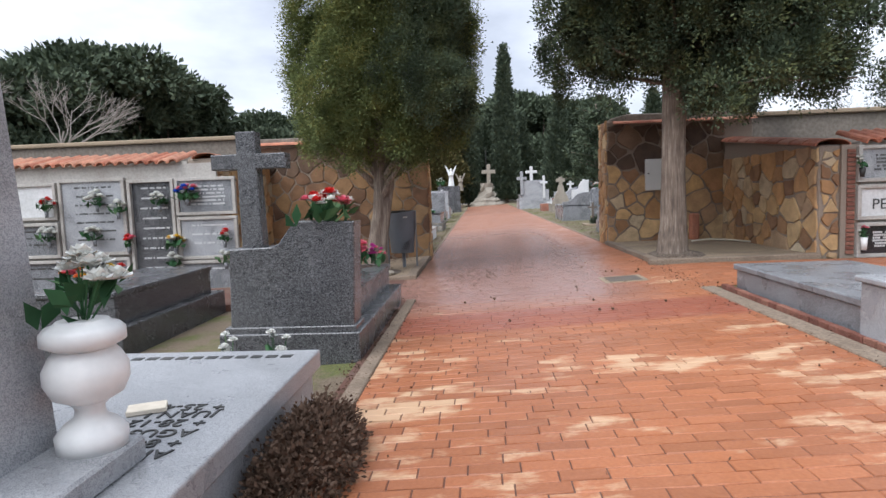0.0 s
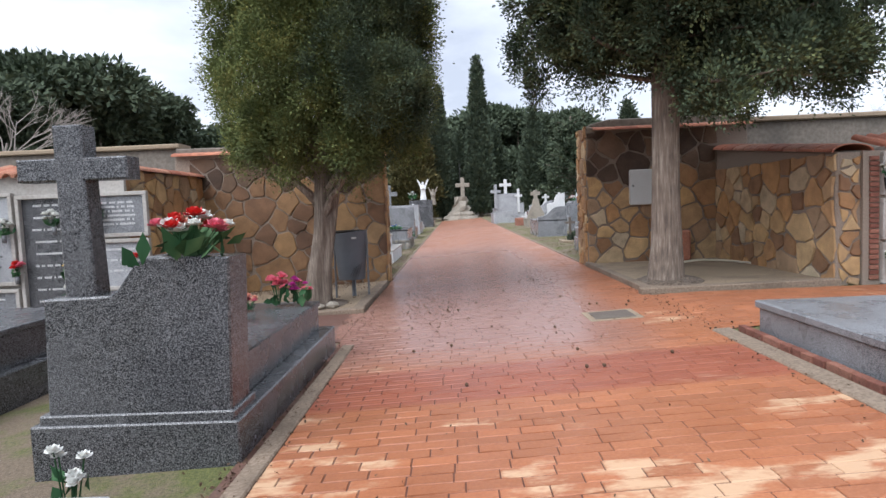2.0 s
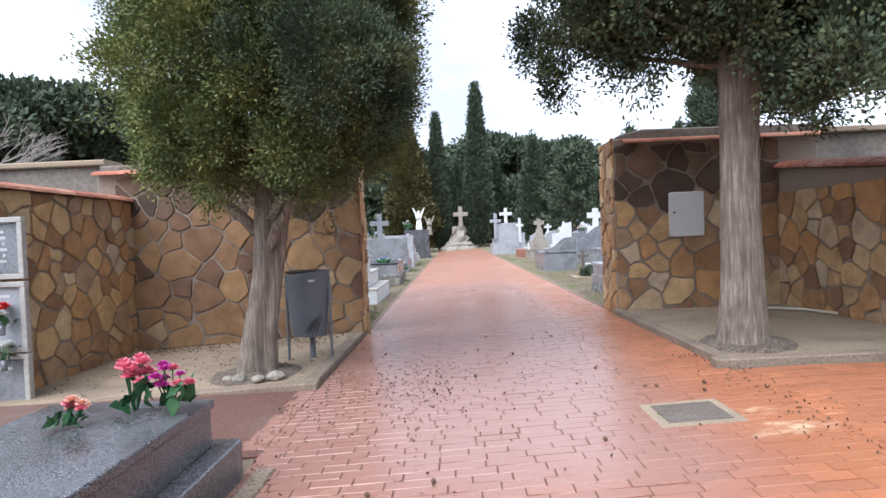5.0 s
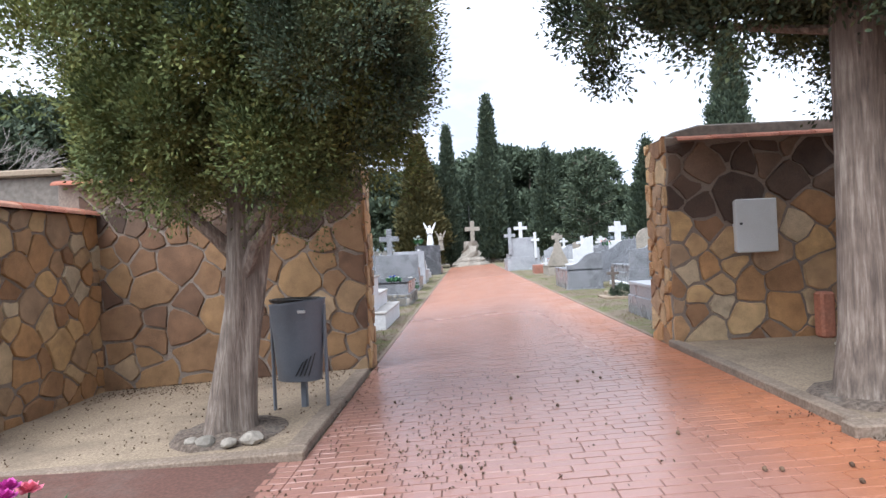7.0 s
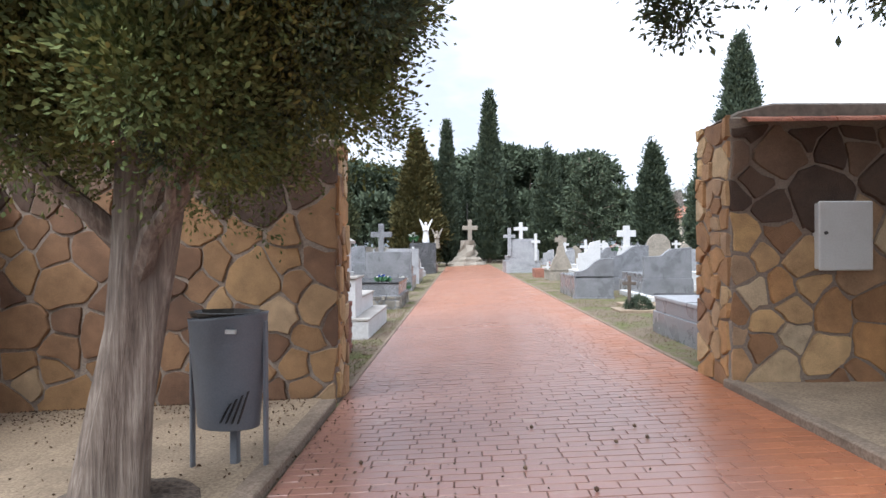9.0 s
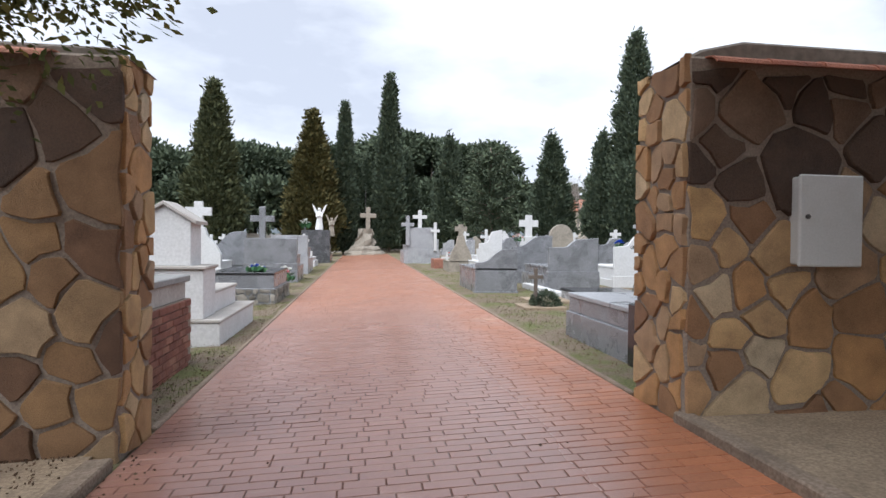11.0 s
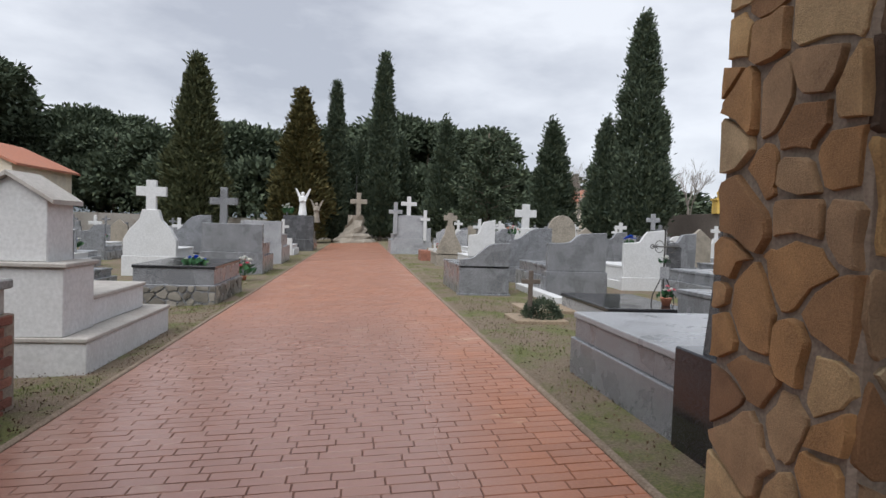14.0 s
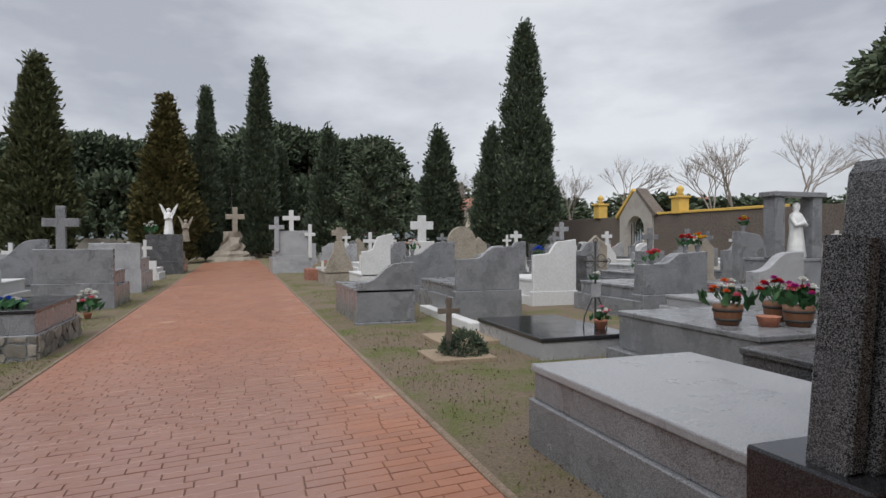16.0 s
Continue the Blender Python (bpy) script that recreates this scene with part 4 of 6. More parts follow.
def bare_tree_mesh(h, seed):
    """A leafless tree: forking limbs that thin to twigs."""
    rnd = random.Random(seed)
    bm = bmesh.new()

    def grow(p, d, ln, r, depth):
        q = p + d * ln
        tube([p, p.lerp(q, 0.5) + Vector((rnd.gauss(0, 0.03), rnd.gauss(0, 0.03), 0)) * ln, q], [r, r * 0.85, r * 0.7], 4 if depth < 4 else 5, bm)
        if depth == 0:
            return
        for _ in range(3 if depth > 1 else 4):
            nd = (d + Vector((rnd.gauss(0, 0.42), rnd.gauss(0, 0.42), rnd.gauss(0.1, 0.2)))).normalized()
            grow(p.lerp(q, rnd.uniform(0.6, 1)), nd, ln * rnd.uniform(0.6, 0.8), r * 0.58, depth - 1)
    grow(Vector((0, 0, -0.2)), Vector((0, 0, 1)), h * 0.3, h * 0.010, 5)
    return mesh_of("bare_crown", bm, M_TWIG)


B1, B2 = bare_tree_mesh(11.0, 1), bare_tree_mesh(10.0, 2)
for i, (x, y, s) in enumerate(((42, 58, 1.0), (45, 52, 0.95), (47, 46, 1.0), (48, 39, 0.95), (46, 35, 1.05), (38, 66, 0.9), (36, 72, 0.9), (33, 80, 1.0), (30, 88, 1.0), (52, 34, 1.1), (-30, 36, 1.1), (-26, 39, 0.95), (24, 40, 0.6), (50, 64, 1.1))):
    if x == 24:
        continue
    o = tree_thing("bare_tree", x, y, "leafless winter tree with pale fine twigs", (("bare_crown", B1 if i % 2 else B2),), rz=77 * i)
    o.scale = (1.35 * s, 1.35 * s, 1.35 * s)
# pines behind the yellow gateway and beside it
for i, (x, y, s, me) in enumerate(((32.1, 32.2, 0.82, P_A), (62, 70, 0.8, P_LOW), (72, 60, 0.9, P_LOW), (80, 50, 0.9, P_LOW), (58, 84, 0.9, P_LOW), (46, 100, 1.0, P_LOW), (36, 105, 1.0, P_LOW), (26, 104, 1.2, P_LOW))):
    o = tree_thing("stone_pine", x, y, "umbrella pine with dense dark rounded crown", (("trunk", PT if me is P_A else TR), ("crown", me)), rz=29 * i)
    o.scale = (s, s, s) if me is P_A else (2.0 * s, 2.0 * s, 1.25 * s)
# low wooded hill far behind
V, F = [], []
for i in range(41):
    a = radians(-70 + 140 * i / 40)
    hh = 16 + 9 * math.sin(i * 0.43) + 5 * math.sin(i * 1.1)
    V += [(420 * math.sin(a), 420 * math.cos(a), -3), (520 * math.sin(a), 520 * math.cos(a), hh)]
F = [(2 * i, 2 * i + 2, 2 * i + 3, 2 * i + 1) for i in range(40)]
tagged(pydata("backdrop", V, F, M_HILL), "low wooded hills far behind the cemetery", "hills", kind="structure")


# ---- boundary and buildings ----
wall("wall_north", -50.0, 30.0, 82.0, 82.4, -0.5, 2.0, M_PLASTER, "low grey boundary wall before the pine wood")
wall("wall_west", -38.4, -38.0, 16.2, 82.0, -0.5, 2.0, M_PLASTER, "low grey boundary wall before the pine wood")
we = wall("wall_east", 30.0, 30.4, 16.2, 50.6, -0.2, 3.5, M_DARKWALL, "dark weathered boundary wall with ochre coping")
part("coping", box(29.9, 30.5, 40.0, 50.6, 3.5, 3.66, 0.02), M_OCHRE, we)
we2 = wall("wall_east_far", 30.0, 30.4, 54.4, 82.0, -0.2, 3.5, M_DARKWALL, "dark weathered boundary wall with ochre coping")
g = thing("gateway", 30.2, 52.5, 0.2, "old arched cemetery gateway with ochre painted gable", "gateway", rz=90)
arch = [(-1.9, 0), (-1.0, 0), (-1.0, 2.3)] + [(-1.0 * math.cos(math.pi * i / 10), 2.3 + 1.0 * math.sin(math.pi * i / 10)) for i in range(1, 10)] + [(1.0, 2.3), (1.0, 0), (1.9, 0), (1.9, 3.3), (0.2, 5.1), (-0.2, 5.1), (-1.9, 3.3)]
ga = part("arch", prism(arch, -0.35, 0.35, 0.0), M_PLASTER, g)
part("gable_coping", prism([(0.15, 5.1), (0.25, 5.3), (2.4, 3.35), (2.2, 3.15)], -0.45, 0.45, 0.02), M_OCHRE, g)
part("gable_coping", prism([(-0.15, 5.1), (-0.25, 5.3), (-2.4, 3.35), (-2.2, 3.15)], -0.45, 0.45, 0.02), M_DARKWALL, g)
for k in range(7):
    part("gate_bar", box(-0.9 + 0.3 * k - 0.02, -0.9 + 0.3 * k + 0.02, -0.03, 0.03, 0.05, 2.9, 0.005), M_IRON, ga)
for y in (57.5, 48.2):
    g = thing("gate_pier", 30.2, y, 3.5, "ochre finial pier standing on the boundary wall", "pier", "gate piers")
    part("shaft", box(-0.4, 0.4, -0.4, 0.4, -0.02, 1.0, 0.03), M_OCHRE, g)
    part("cornice", box(-0.5, 0.5, -0.5, 0.5, 1.0, 1.15, 0.03), M_OCHRE, g)
    part("finial", lathe([(0.3, 1.15), (0.16, 1.4), (0.25, 1.55), (0.22, 1.7), (0.05, 1.85)], 12), M_OCHRE, g, smooth=True)


def house(x, y, w, d, h, rz, label, yellow=False):
    g = thing("house", x, y, gz(x), label, "house", rz=rz)
    part("wall", prism([(-w / 2, -0.3), (w / 2, -0.3), (w / 2, h), (0, h + w * 0.22), (-w / 2, h)], 0, d), M_CREAM, g)
    for sgn in (-1, 1):
        part("roof", prism([(0, h + w * 0.22 + 0.02), (sgn * (w / 2 + 0.5), h - 0.2), (sgn * (w / 2 + 0.5), h - 0.02), (0, h + w * 0.22 + 0.22)], -0.4, d + 0.4), M_TERRA_PLAIN, g)
    for k in range(3):
        wx = -w / 2 + w * (k + 1) / 4
        win = part("window", box(wx - 0.45, wx + 0.45, -0.04, 0.05, 1.1, 2.3, 0.01), M_DARKWALL, g)
        part("surround", box(wx - 0.6, wx + 0.6, -0.02, 0.04, 0.95, 2.45, 0.01), M_OCHRE, win)
        part("window", box(-0.05 + w / 2, w / 2 + 0.04, d * (k + 1) / 4 - 0.45, d * (k + 1) / 4 + 0.45, 1.1, 2.3, 0.01), M_DARKWALL, g)
    return g


house(-26.0, 60, 8, 9, 5.4, 0, "cream rendered house with red tiled roof")
house(34.5, 92, 9, 8, 5.2, 20, "cream rendered house with ochre window surrounds")
house(78, 98, 16, 10, 5.0, 60, "long pale building beyond the boundary wall")


# ---- tombs before the gate ----
# dark tomb with cross and stepped headstone
t = tomb(-0.62, 6.56, 1.30, 2.95, [(0.0, 0.28), (0.12, 0.58)], M_GRAN_DARK, "polished dark granite tomb with cross and stepped headstone", z=-0.02)
part("head_block", box(-0.60, 0.62, 0.02, 0.42, 0.27, 0.34, 0.01), M_GRAN_DARK, t)
part("headstone", prism([(-0.55, 0.33), (0.60, 0.33), (0.64, 1.28), (0.12, 1.30), (0.07, 1.27), (0.0, 1.18), (-0.06, 1.1), (-0.12, 1.07), (-0.52, 1.06)], 0.04, 0.36, 0.012), M_GRAN_DARK, t)
part("cross", prism([(-0.42, 1.05), (-0.22, 1.05), (-0.24, 1.78), (0.03, 1.78), (0.03, 1.92), (-0.24, 1.92), (-0.24, 2.12), (-0.42, 2.12), (-0.42, 1.92), (-0.66, 1.92), (-0.66, 1.78), (-0.42, 1.78)], 0.10, 0.26, 0.01), M_GRAN_DARK, t)
for k in range(4):
    part("inscription", box(-0.35, 0.28 - 0.1 * (k % 2), 0.75 + 0.13 * k, 0.80 + 0.13 * k, 0.58, 0.583), M_LETTER_PALE, t)
bouquet(-0.28, 6.74, 1.27, ["red", "white", "pink", "red", "white", "peach"], 0.25, 18, "large bunch of red and cream artificial roses", h=0.14, bloom=0.07, seed=1)
bouquet(-0.68, 8.85, 0.58, ["peach", "peach", "pink"], 0.09, 9, "small bunch of peach artificial roses", h=0.08, bloom=0.04, seed=2)
bouquet(-0.45, 9.1, 0.58, ["pink"], 0.12, 10, "bunch of pink artificial lilies", h=0.22, bloom=0.06, seed=3)
bouquet(-0.24, 9.12, 0.58, ["magenta", "magenta", "pink"], 0.13, 10, "bunch of magenta artificial carnations", h=0.16, bloom=0.045, seed=4)

# pale tomb with the marble urn
t = thing("tomb", -0.62, 2.78, 0.0, "pale grey granite tomb slab with dark lettering", "tomb", "tombs")
part("plinth", box(-0.85, 0.62, -0.6, 2.35, -0.15, 0.34, 0.012), M_GRAN_LIGHT, t)
part("cover_slab", box(-0.72, 0.66, 0.3, 2.42, 0.34, 0.46, 0.012, seg=2), M_GRAN_LIGHT, t, "smooth pale grey slab")
part("head_base", box(-0.85, 0.50, -0.75, 0.28, 0.34, 0.50, 0.012), M_GRAN_LIGHT, t)
part("head_step", box(-0.85, 0.40, -0.2, 0.74, 0.46, 0.56, 0.012), M_GRAN_LIGHT, t)
part("headstone", prism([(-0.85, 0.56), (0.10, 0.56), (-0.02, 2.4), (-0.85, 2.4)], 0.0, 0.66, 0.012), M_GRAN_LIGHT, t)
for k, (z, xr) in enumerate(((2.08, 0.2), (1.90, 0.12))):
    part("bracket", box(-0.5, xr, 0.2, 0.3, z, z + 0.04, 0.008), M_IRON, t, "dark iron bracket arm")
for k, (wd, y) in enumerate((("+ 25-4-20", 1.05), ("JUAN J", 0.95), ("+ 28-12-", 0.84), ("AGUSTI", 0.72), ("+ 8-1", 0.61), ("AMPA", 0.50))):
    cu = bpy.data.curves.new("lettering", "FONT")
    cu.body, cu.size, cu.extrude = wd, 0.12, 0.003
    ob = new("lettering", cu)
    ob.data.materials.append(M_LETTER_DARK)
    ob.parent = t
    ob.matrix_basis = pose(0.48, y + 0.3, 0.463, 0, 0, 180)
for k in range(11):
    part("lettering", box(-0.55 + 0.1 * k, -0.48 + 0.1 * k, 2.22, 2.28, 0.46, 0.464), M_LETTER_DARK, t)
u = thing("marble_urn", -0.36, 3.40, 0.56, "white marble urn with turned belly and foot", "urn")
part("foot", lathe([(0.15, 0), (0.155, 0.07), (0.12, 0.115), (0.07, 0.15), (0.062, 0.19), (0.085, 0.22)], 28), M_MARBLE, u, smooth=True)
part("belly", lathe([(0.085, 0.22), (0.15, 0.255), (0.18, 0.32), (0.18, 0.38), (0.15, 0.44), (0.125, 0.47)], 28), M_MARBLE, u, smooth=True)
part("rim", lathe([(0.125, 0.47), (0.15, 0.485), (0.178, 0.50), (0.178, 0.55), (0.155, 0.575), (0.12, 0.585), (0.11, 0.60), (0.09, 0.60)], 28), M_MARBLE, u, smooth=True)
u.scale = (0.82, 0.82, 0.82)
bouquet(-0.36, 3.40, 1.04, ["white"], 0.15, 11, "white artificial peonies with deep green leaves in the urn", h=0.15, bloom=0.06, seed=5)
bouquet(-0.75, 5.55, 0.1, ["white"], 0.09, 8, "small bunch of white flowers on the ground", h=0.3, seed=6)
bouquet(-0.40, 5.6, 0.1, ["white"], 0.09, 8, "small bunch of white flowers on the ground", h=0.3, seed=7)
pb_ = part("prayer_book", box(-0.09, 0.09, -0.06, 0.06, 0.0, 0.025, 0.004), M_CREAM, None)
pb_.matrix_basis = pose(-0.52, 4.05, 0.462, 0, 0, 25)
tagged(pb_, "small cream closed book lying on the slab", "book")
# brown clipped shrub beside the slab
t = thing("shrub", 0.22, 4.2, 0.0, "dry brown low shrub beside the paving", "shrub")
c = RNG.normal(0, 1, (500, 3))
c /= np.linalg.norm(c, axis=1)[:, None]
c[:, 2] = np.abs(c[:, 2])
cl = np.concatenate([c * [0.24, 0.75, 0.36] * RNG.uniform(0.75, 1.05, (500, 1)), c], 1)
p, o = crown_points(cl, 0.03, 22)
ob = new("foliage", leaves_mesh("foliage", p, o, 0.028, 0.009, M_SHRUB))
ob.parent = t
part("stem", lathe([(0.1, -0.05), (0.14, 0.1), (0.16, 0.22)], 8), M_SHRUB, t)

# low dark tomb between the niches and the near tombs
t = tomb(-3.3, 7.3, 1.3, 2.6, [(0.0, 0.35), (0.12, 0.72)], M_GRAN_DARK, "weathered dark grey tomb with flowers", cap=M_GRAN_DARK)
bouquet(-3.3, 7.9, gz(-3.3) + 0.72, ["white", "pink", "yellow", "orange", "red"], 0.32, 26, "mixed bunch of white, pink and yellow flowers", h=0.16, bloom=0.06, seed=8)

# tomb on the opposite side, on a brick footing
t = thing("tomb", 4.75, 6.15, gz(4.5) - 0.08, "grey granite tomb on a red brick footing", "tomb", "tombs")
part("body", box(-0.55, 0.75, 0.0, 2.5, -0.02, 0.30, 0.01), M_GRAN_MID, t)
part("cover_slab", box(-0.58, 0.78, 0.04, 2.53, 0.30, 0.37, 0.012), M_GRAN_MID, t)
part("head_block", box(-0.62, 0.82, -0.33, 0.02, -0.02, 0.52, 0.012), M_GRAN_LIGHT, t)
part("head_cap", box(-0.65, 0.85, -0.36, 0.06, 0.52, 0.57, 0.012), M_GRAN_LIGHT, t)
foot_bm = box(0, 0.07, 0, 0.14, -0.1, 0.0, 0.006)
foot_me = mesh_of("brick", foot_bm, M_BRICK)
for k in range(20):
    ob = new("brick", foot_me)
    ob.parent = t
    ob.location = (-0.66 + random.uniform(-0.01, 0.01), -0.38 + 0.155 * k, 0.10)
for k in range(10):
    ob = new("brick", foot_me)
    ob.parent = t
    ob.matrix_basis = pose(-0.5 + 0.155 * k, -0.44, 0.10, 0, 0, 90)


# ---- niche blocks ----
def niche_block(name, x0, x1, y, z0, z1, label):
    ob = part(name, box(x0, x1, y, y + 2.4, z0 - 0.4, z1, 0.01), M_PLASTER, None)
    tagged(ob, label, "wall", kind="structure")
    n = int((x1 - x0) / 0.2)
    bm = bmesh.new()
    prof = [(0.095 * math.cos(math.pi * i / 6), 0.085 * math.sin(math.pi * i / 6)) for i in range(7)] + [(0.075 * math.cos(math.pi * i / 6), 0.065 * math.sin(math.pi * i / 6)) for i in range(6, -1, -1)]
    a = [bm.verts.new((px, -0.14, pz)) for px, pz in prof]
    b = [bm.verts.new((px * 0.85, 0.75, pz * 0.85 + 0.22)) for px, pz in prof]
    for i in range(len(prof)):
        bm.faces.new((a[i], a[(i + 1) % len(prof)], b[(i + 1) % len(prof)], b[i]))
    bm.faces.new(a)
    bmesh.ops.recalc_face_normals(bm, faces=bm.faces)
    me = mesh_of("tile", bm, M_TERRA)
    for k in range(n):
        o = new("tile", me)
        o.parent = ob
        o.matrix_basis = pose(x0 + 0.1 + 0.2 * k, y, z1 + random.uniform(0.0, 0.012), 0, random.uniform(-3, 3), random.uniform(-2, 2))
    part("roof_bed", prism([(x0, z1), (x1, z1), (x1, z1 + 0.05), (x0, z1 + 0.05)], y + 0.02, y + 2.4), M_PLASTER, ob)
    return ob


def niche(x, y, z, w, h, mat, lines, pale, frame_mat, label, deep=0.0, txt=""):
    """One burial niche: frame, plaque set in it, and lines of small lettering."""
    t = thing("niche_plaque", x, y, z, label, "plaque", "burial niches")
    f = 0.06
    for nm, b in (("frame_top", (-w / 2, w / 2, h - f, h)), ("frame_bottom", (-w / 2, w / 2, 0, f)), ("frame_side", (-w / 2, -w / 2 + f, f, h - f)), ("frame_side", (w / 2 - f, w / 2, f, h - f))):
        part(nm, box(b[0], b[1], -0.07, 0.01, b[2], b[3], 0.006), frame_mat, t)
    pl = part("plaque", box(-w / 2 + f, w / 2 - f, -0.03 + deep, 0.012, f, h - f, 0.004), mat, t)
    lm = M_LETTER_PALE if pale else M_LETTER_DARK
    rnd = random.Random(int(x * 100) + int(z * 10))
    for k in range(lines):
        zz = h - f - 0.12 - (h - 0.3) * k / max(1, lines)
        xx = -w * 0.28 + rnd.uniform(0, 0.05)
        bm = bmesh.new()
        while xx < w * 0.3:
            L = rnd.uniform(0.02, 0.035)
            box(xx, xx + L * 0.75, -0.034 + deep, -0.028 + deep, zz, zz + 0.032, 0, bm)
            xx += L + (0.035 if rnd.random() < 0.15 else 0)
        part("lettering", bm, lm, pl)
    if txt:
        cu = bpy.data.curves.new("lettering", "FONT")
        cu.body, cu.size, cu.extrude = txt, 0.24, 0.002
        ob = new("lettering", cu)
        ob.data.materials.append(M_LETTER_DARK)
        ob.parent = pl
        ob.matrix_basis = pose(-w * 0.3, -0.034, h * 0.3, 90, 0, 0)
    return t


NY = 12.36
niche_block("wall_niches_left", -12.0, -4.3, NY + 0.02, -0.2, 2.22, "plastered burial niche block under a clay tile eave")
nl = part("pier", box(-4.3, -3.74, NY, NY + 0.07, -0.3, 2.22), M_PLASTER, None, "")
tagged(nl, "plastered end pier of the niche block", "wall", kind="structure")
gx = -0.2
for x, z, w, h, mat, ln, pale, deep, lab, txt in (
        (-3.95, 1.45, 1.15, 0.70, M_GRAN_MID, 6, True, 0.0, "grey granite niche plaque with flower bunch", ""),
        (-3.95, 0.62, 1.15, 0.80, M_GRAN_LIGHT, 3, True, 0.0, "pale grey niche plaque with small crucifix", ""),
        (-3.95, 0.0, 1.15, 0.60, M_GRAN_MID, 1, True, 0.0, "grey niche plaque near the ground", ""),
        (-5.0, 0.15, 0.9, 2.0, M_GRAN_DARK, 9, True, 0.04, "tall dark granite niche plaque with pale lettering", ""),
        (-6.15, 0.75, 1.3, 1.45, M_GRAN_LIGHT, 7, False, 0.0, "large pale grey niche plaque with dark lettering", ""),
        (-6.15, 0.0, 1.3, 0.7, M_GRAN_MID, 2, True, 0.0, "grey niche plaque near the ground", ""),
        (-7.35, 1.45, 1.0, 0.70, M_WHITE, 0, False, 0.0, "blank whitewashed niche closing", ""),
        (-7.35, 0.72, 1.0, 0.68, M_GRAN_MID, 3, False, 0.03, "recessed grey niche plaque", ""),
        (-7.35, 0.0, 1.0, 0.68, M_GRAN_MID, 2, False, 0.03, "recessed grey niche plaque", "")):
    niche(x, NY, gx + z, w, h, mat, ln, pale, M_PLASTER, lab, deep, txt)
for i, (x, z, cols, n, r) in enumerate(((-4.25, 1.75, ["white", "blue", "pink", "blue"], 16, 0.17), (-3.6, 0.95, ["red", "white"], 7, 0.1), (-3.6, 0.55, ["white"], 9, 0.12), (-4.55, 0.85, ["white", "yellow"], 12, 0.15), (-4.6, 0.5, ["white"], 9, 0.12),
                                        (-4.8, 1.65, ["white"], 8, 0.11), (-5.45, 0.9, ["pink", "red"], 6, 0.09), (-5.6, 1.55, ["white"], 9, 0.13), (-6.0, 1.7, ["white"], 11, 0.15), (-6.1, 1.05, ["white"], 11, 0.16), (-7.0, 1.05, ["white"], 12, 0.16), (-7.0, 1.62, ["white", "red"], 12, 0.16))):
    bouquet(x, NY - 0.14, gx + z, cols, r * 1.15, n, "artificial flowers in a small holder on the niche front", h=0.14, bloom=0.075, seed=20 + i, vase=(M_GRAN_MID, [(0.03, -0.12), (0.035, 0.0)]))
RY = 11.3
niche_block("wall_niches_right", 7.2, 14.0, RY + 0.02, 0.2, 2.02, "plastered burial niche block under a clay tile eave")
rp = part("pier", box(6.9, 7.2, RY, RY + 0.058, 0.0, 2.02), M_MORTAR, None)
tagged(rp, "brick and plaster end pier of the niche block", "wall", kind="structure")
pier_me = mesh_of("brick", box(0, 0.12, -0.03, 0.0, 0, 0.055, 0.005), M_BRICK)
for k in range(24):
    ob = new("brick", pier_me)
    ob.parent = rp
    ob.location = (6.98, RY, 0.28 + 0.07 * k)
for x, z, w, h, mat, ln, pale, deep, lab, txt in ((7.7, 1.2, 1.15, 0.58, M_GRAN_LIGHT, 5, False, 0.0, "grey niche plaque with dark lettering", ""), (7.7, 0.6, 1.15, 0.56, M_WHITE, 0, False, 0.0, "roughly whitewashed niche closing with painted letters", "PER"), (7.7, 0.0, 1.15, 0.56, M_BLACK, 6, True, 0.0, "black granite niche plaque with crucifix", ""),
                                                  (9.0, 1.2, 1.2, 0.58, M_GRAN_MID, 4, True, 0.0, "grey granite niche plaque", ""), (9.0, 0.6, 1.2, 0.56, M_GRAN_LIGHT, 4, False, 0.0, "pale grey niche plaque", ""), (9.0, 0.0, 1.2, 0.56, M_GRAN_DARK, 4, True, 0.0, "dark granite niche plaque", "")):
    niche(x, RY, 0.22 + z, w, h, mat, ln, pale, M_PLASTER, lab, deep, txt)
bouquet(7.2, RY - 0.12, 0.55, ["pink", "white"], 0.08, 6, "small pink flowers on the niche front", h=0.12, seed=41, vase=(M_MARBLE, [(0.04, -0.2), (0.05, 0.0)]))
bouquet(8.35, RY - 0.12, 1.6, ["red", "pink"], 0.1, 7, "small red flowers on the niche front", h=0.12, seed=42, vase=(M_GRAN_MID, [(0.03, -0.1), (0.04, 0.0)]))
bouquet(7.15, RY - 0.12, 1.65, ["white"], 0.08, 4, "withered bunch in a holder on the niche front", h=0.12, seed=43, vase=(M_IRON, [(0.03, -0.15), (0.05, 0.0)]))


# ---- fittings by the gate ----
b = thing("litter_bin", -0.42, 13.3, gz(-0.33) + 0.06, "dark grey steel litter bin with liner, slung on two legs", "litter bin", rz=-8)
ell = bmesh.new()
rings = []
for z, s in ((0.29, 0.76), (0.30, 0.78), (1.08, 1.0), (1.10, 1.02), (1.10, 0.97), (0.9, 0.95)):
    rings.append([ell.verts.new((0.30 * s * math.cos(2 * math.pi * k / 28), 0.20 * s * math.sin(2 * math.pi * k / 28), z + (0.03 * math.cos(2 * math.pi * k / 28) if z > 1 else 0))) for k in range(28)])
for r0, r1 in zip(rings, rings[1:]):
    for k in range(28):
        ell.faces.new((r0[k], r0[(k + 1) % 28], r1[(k + 1) % 28], r1[k]))
ell.faces.new(rings[0][::-1])
bk = part("bucket", ell, M_METAL, b, smooth=True)
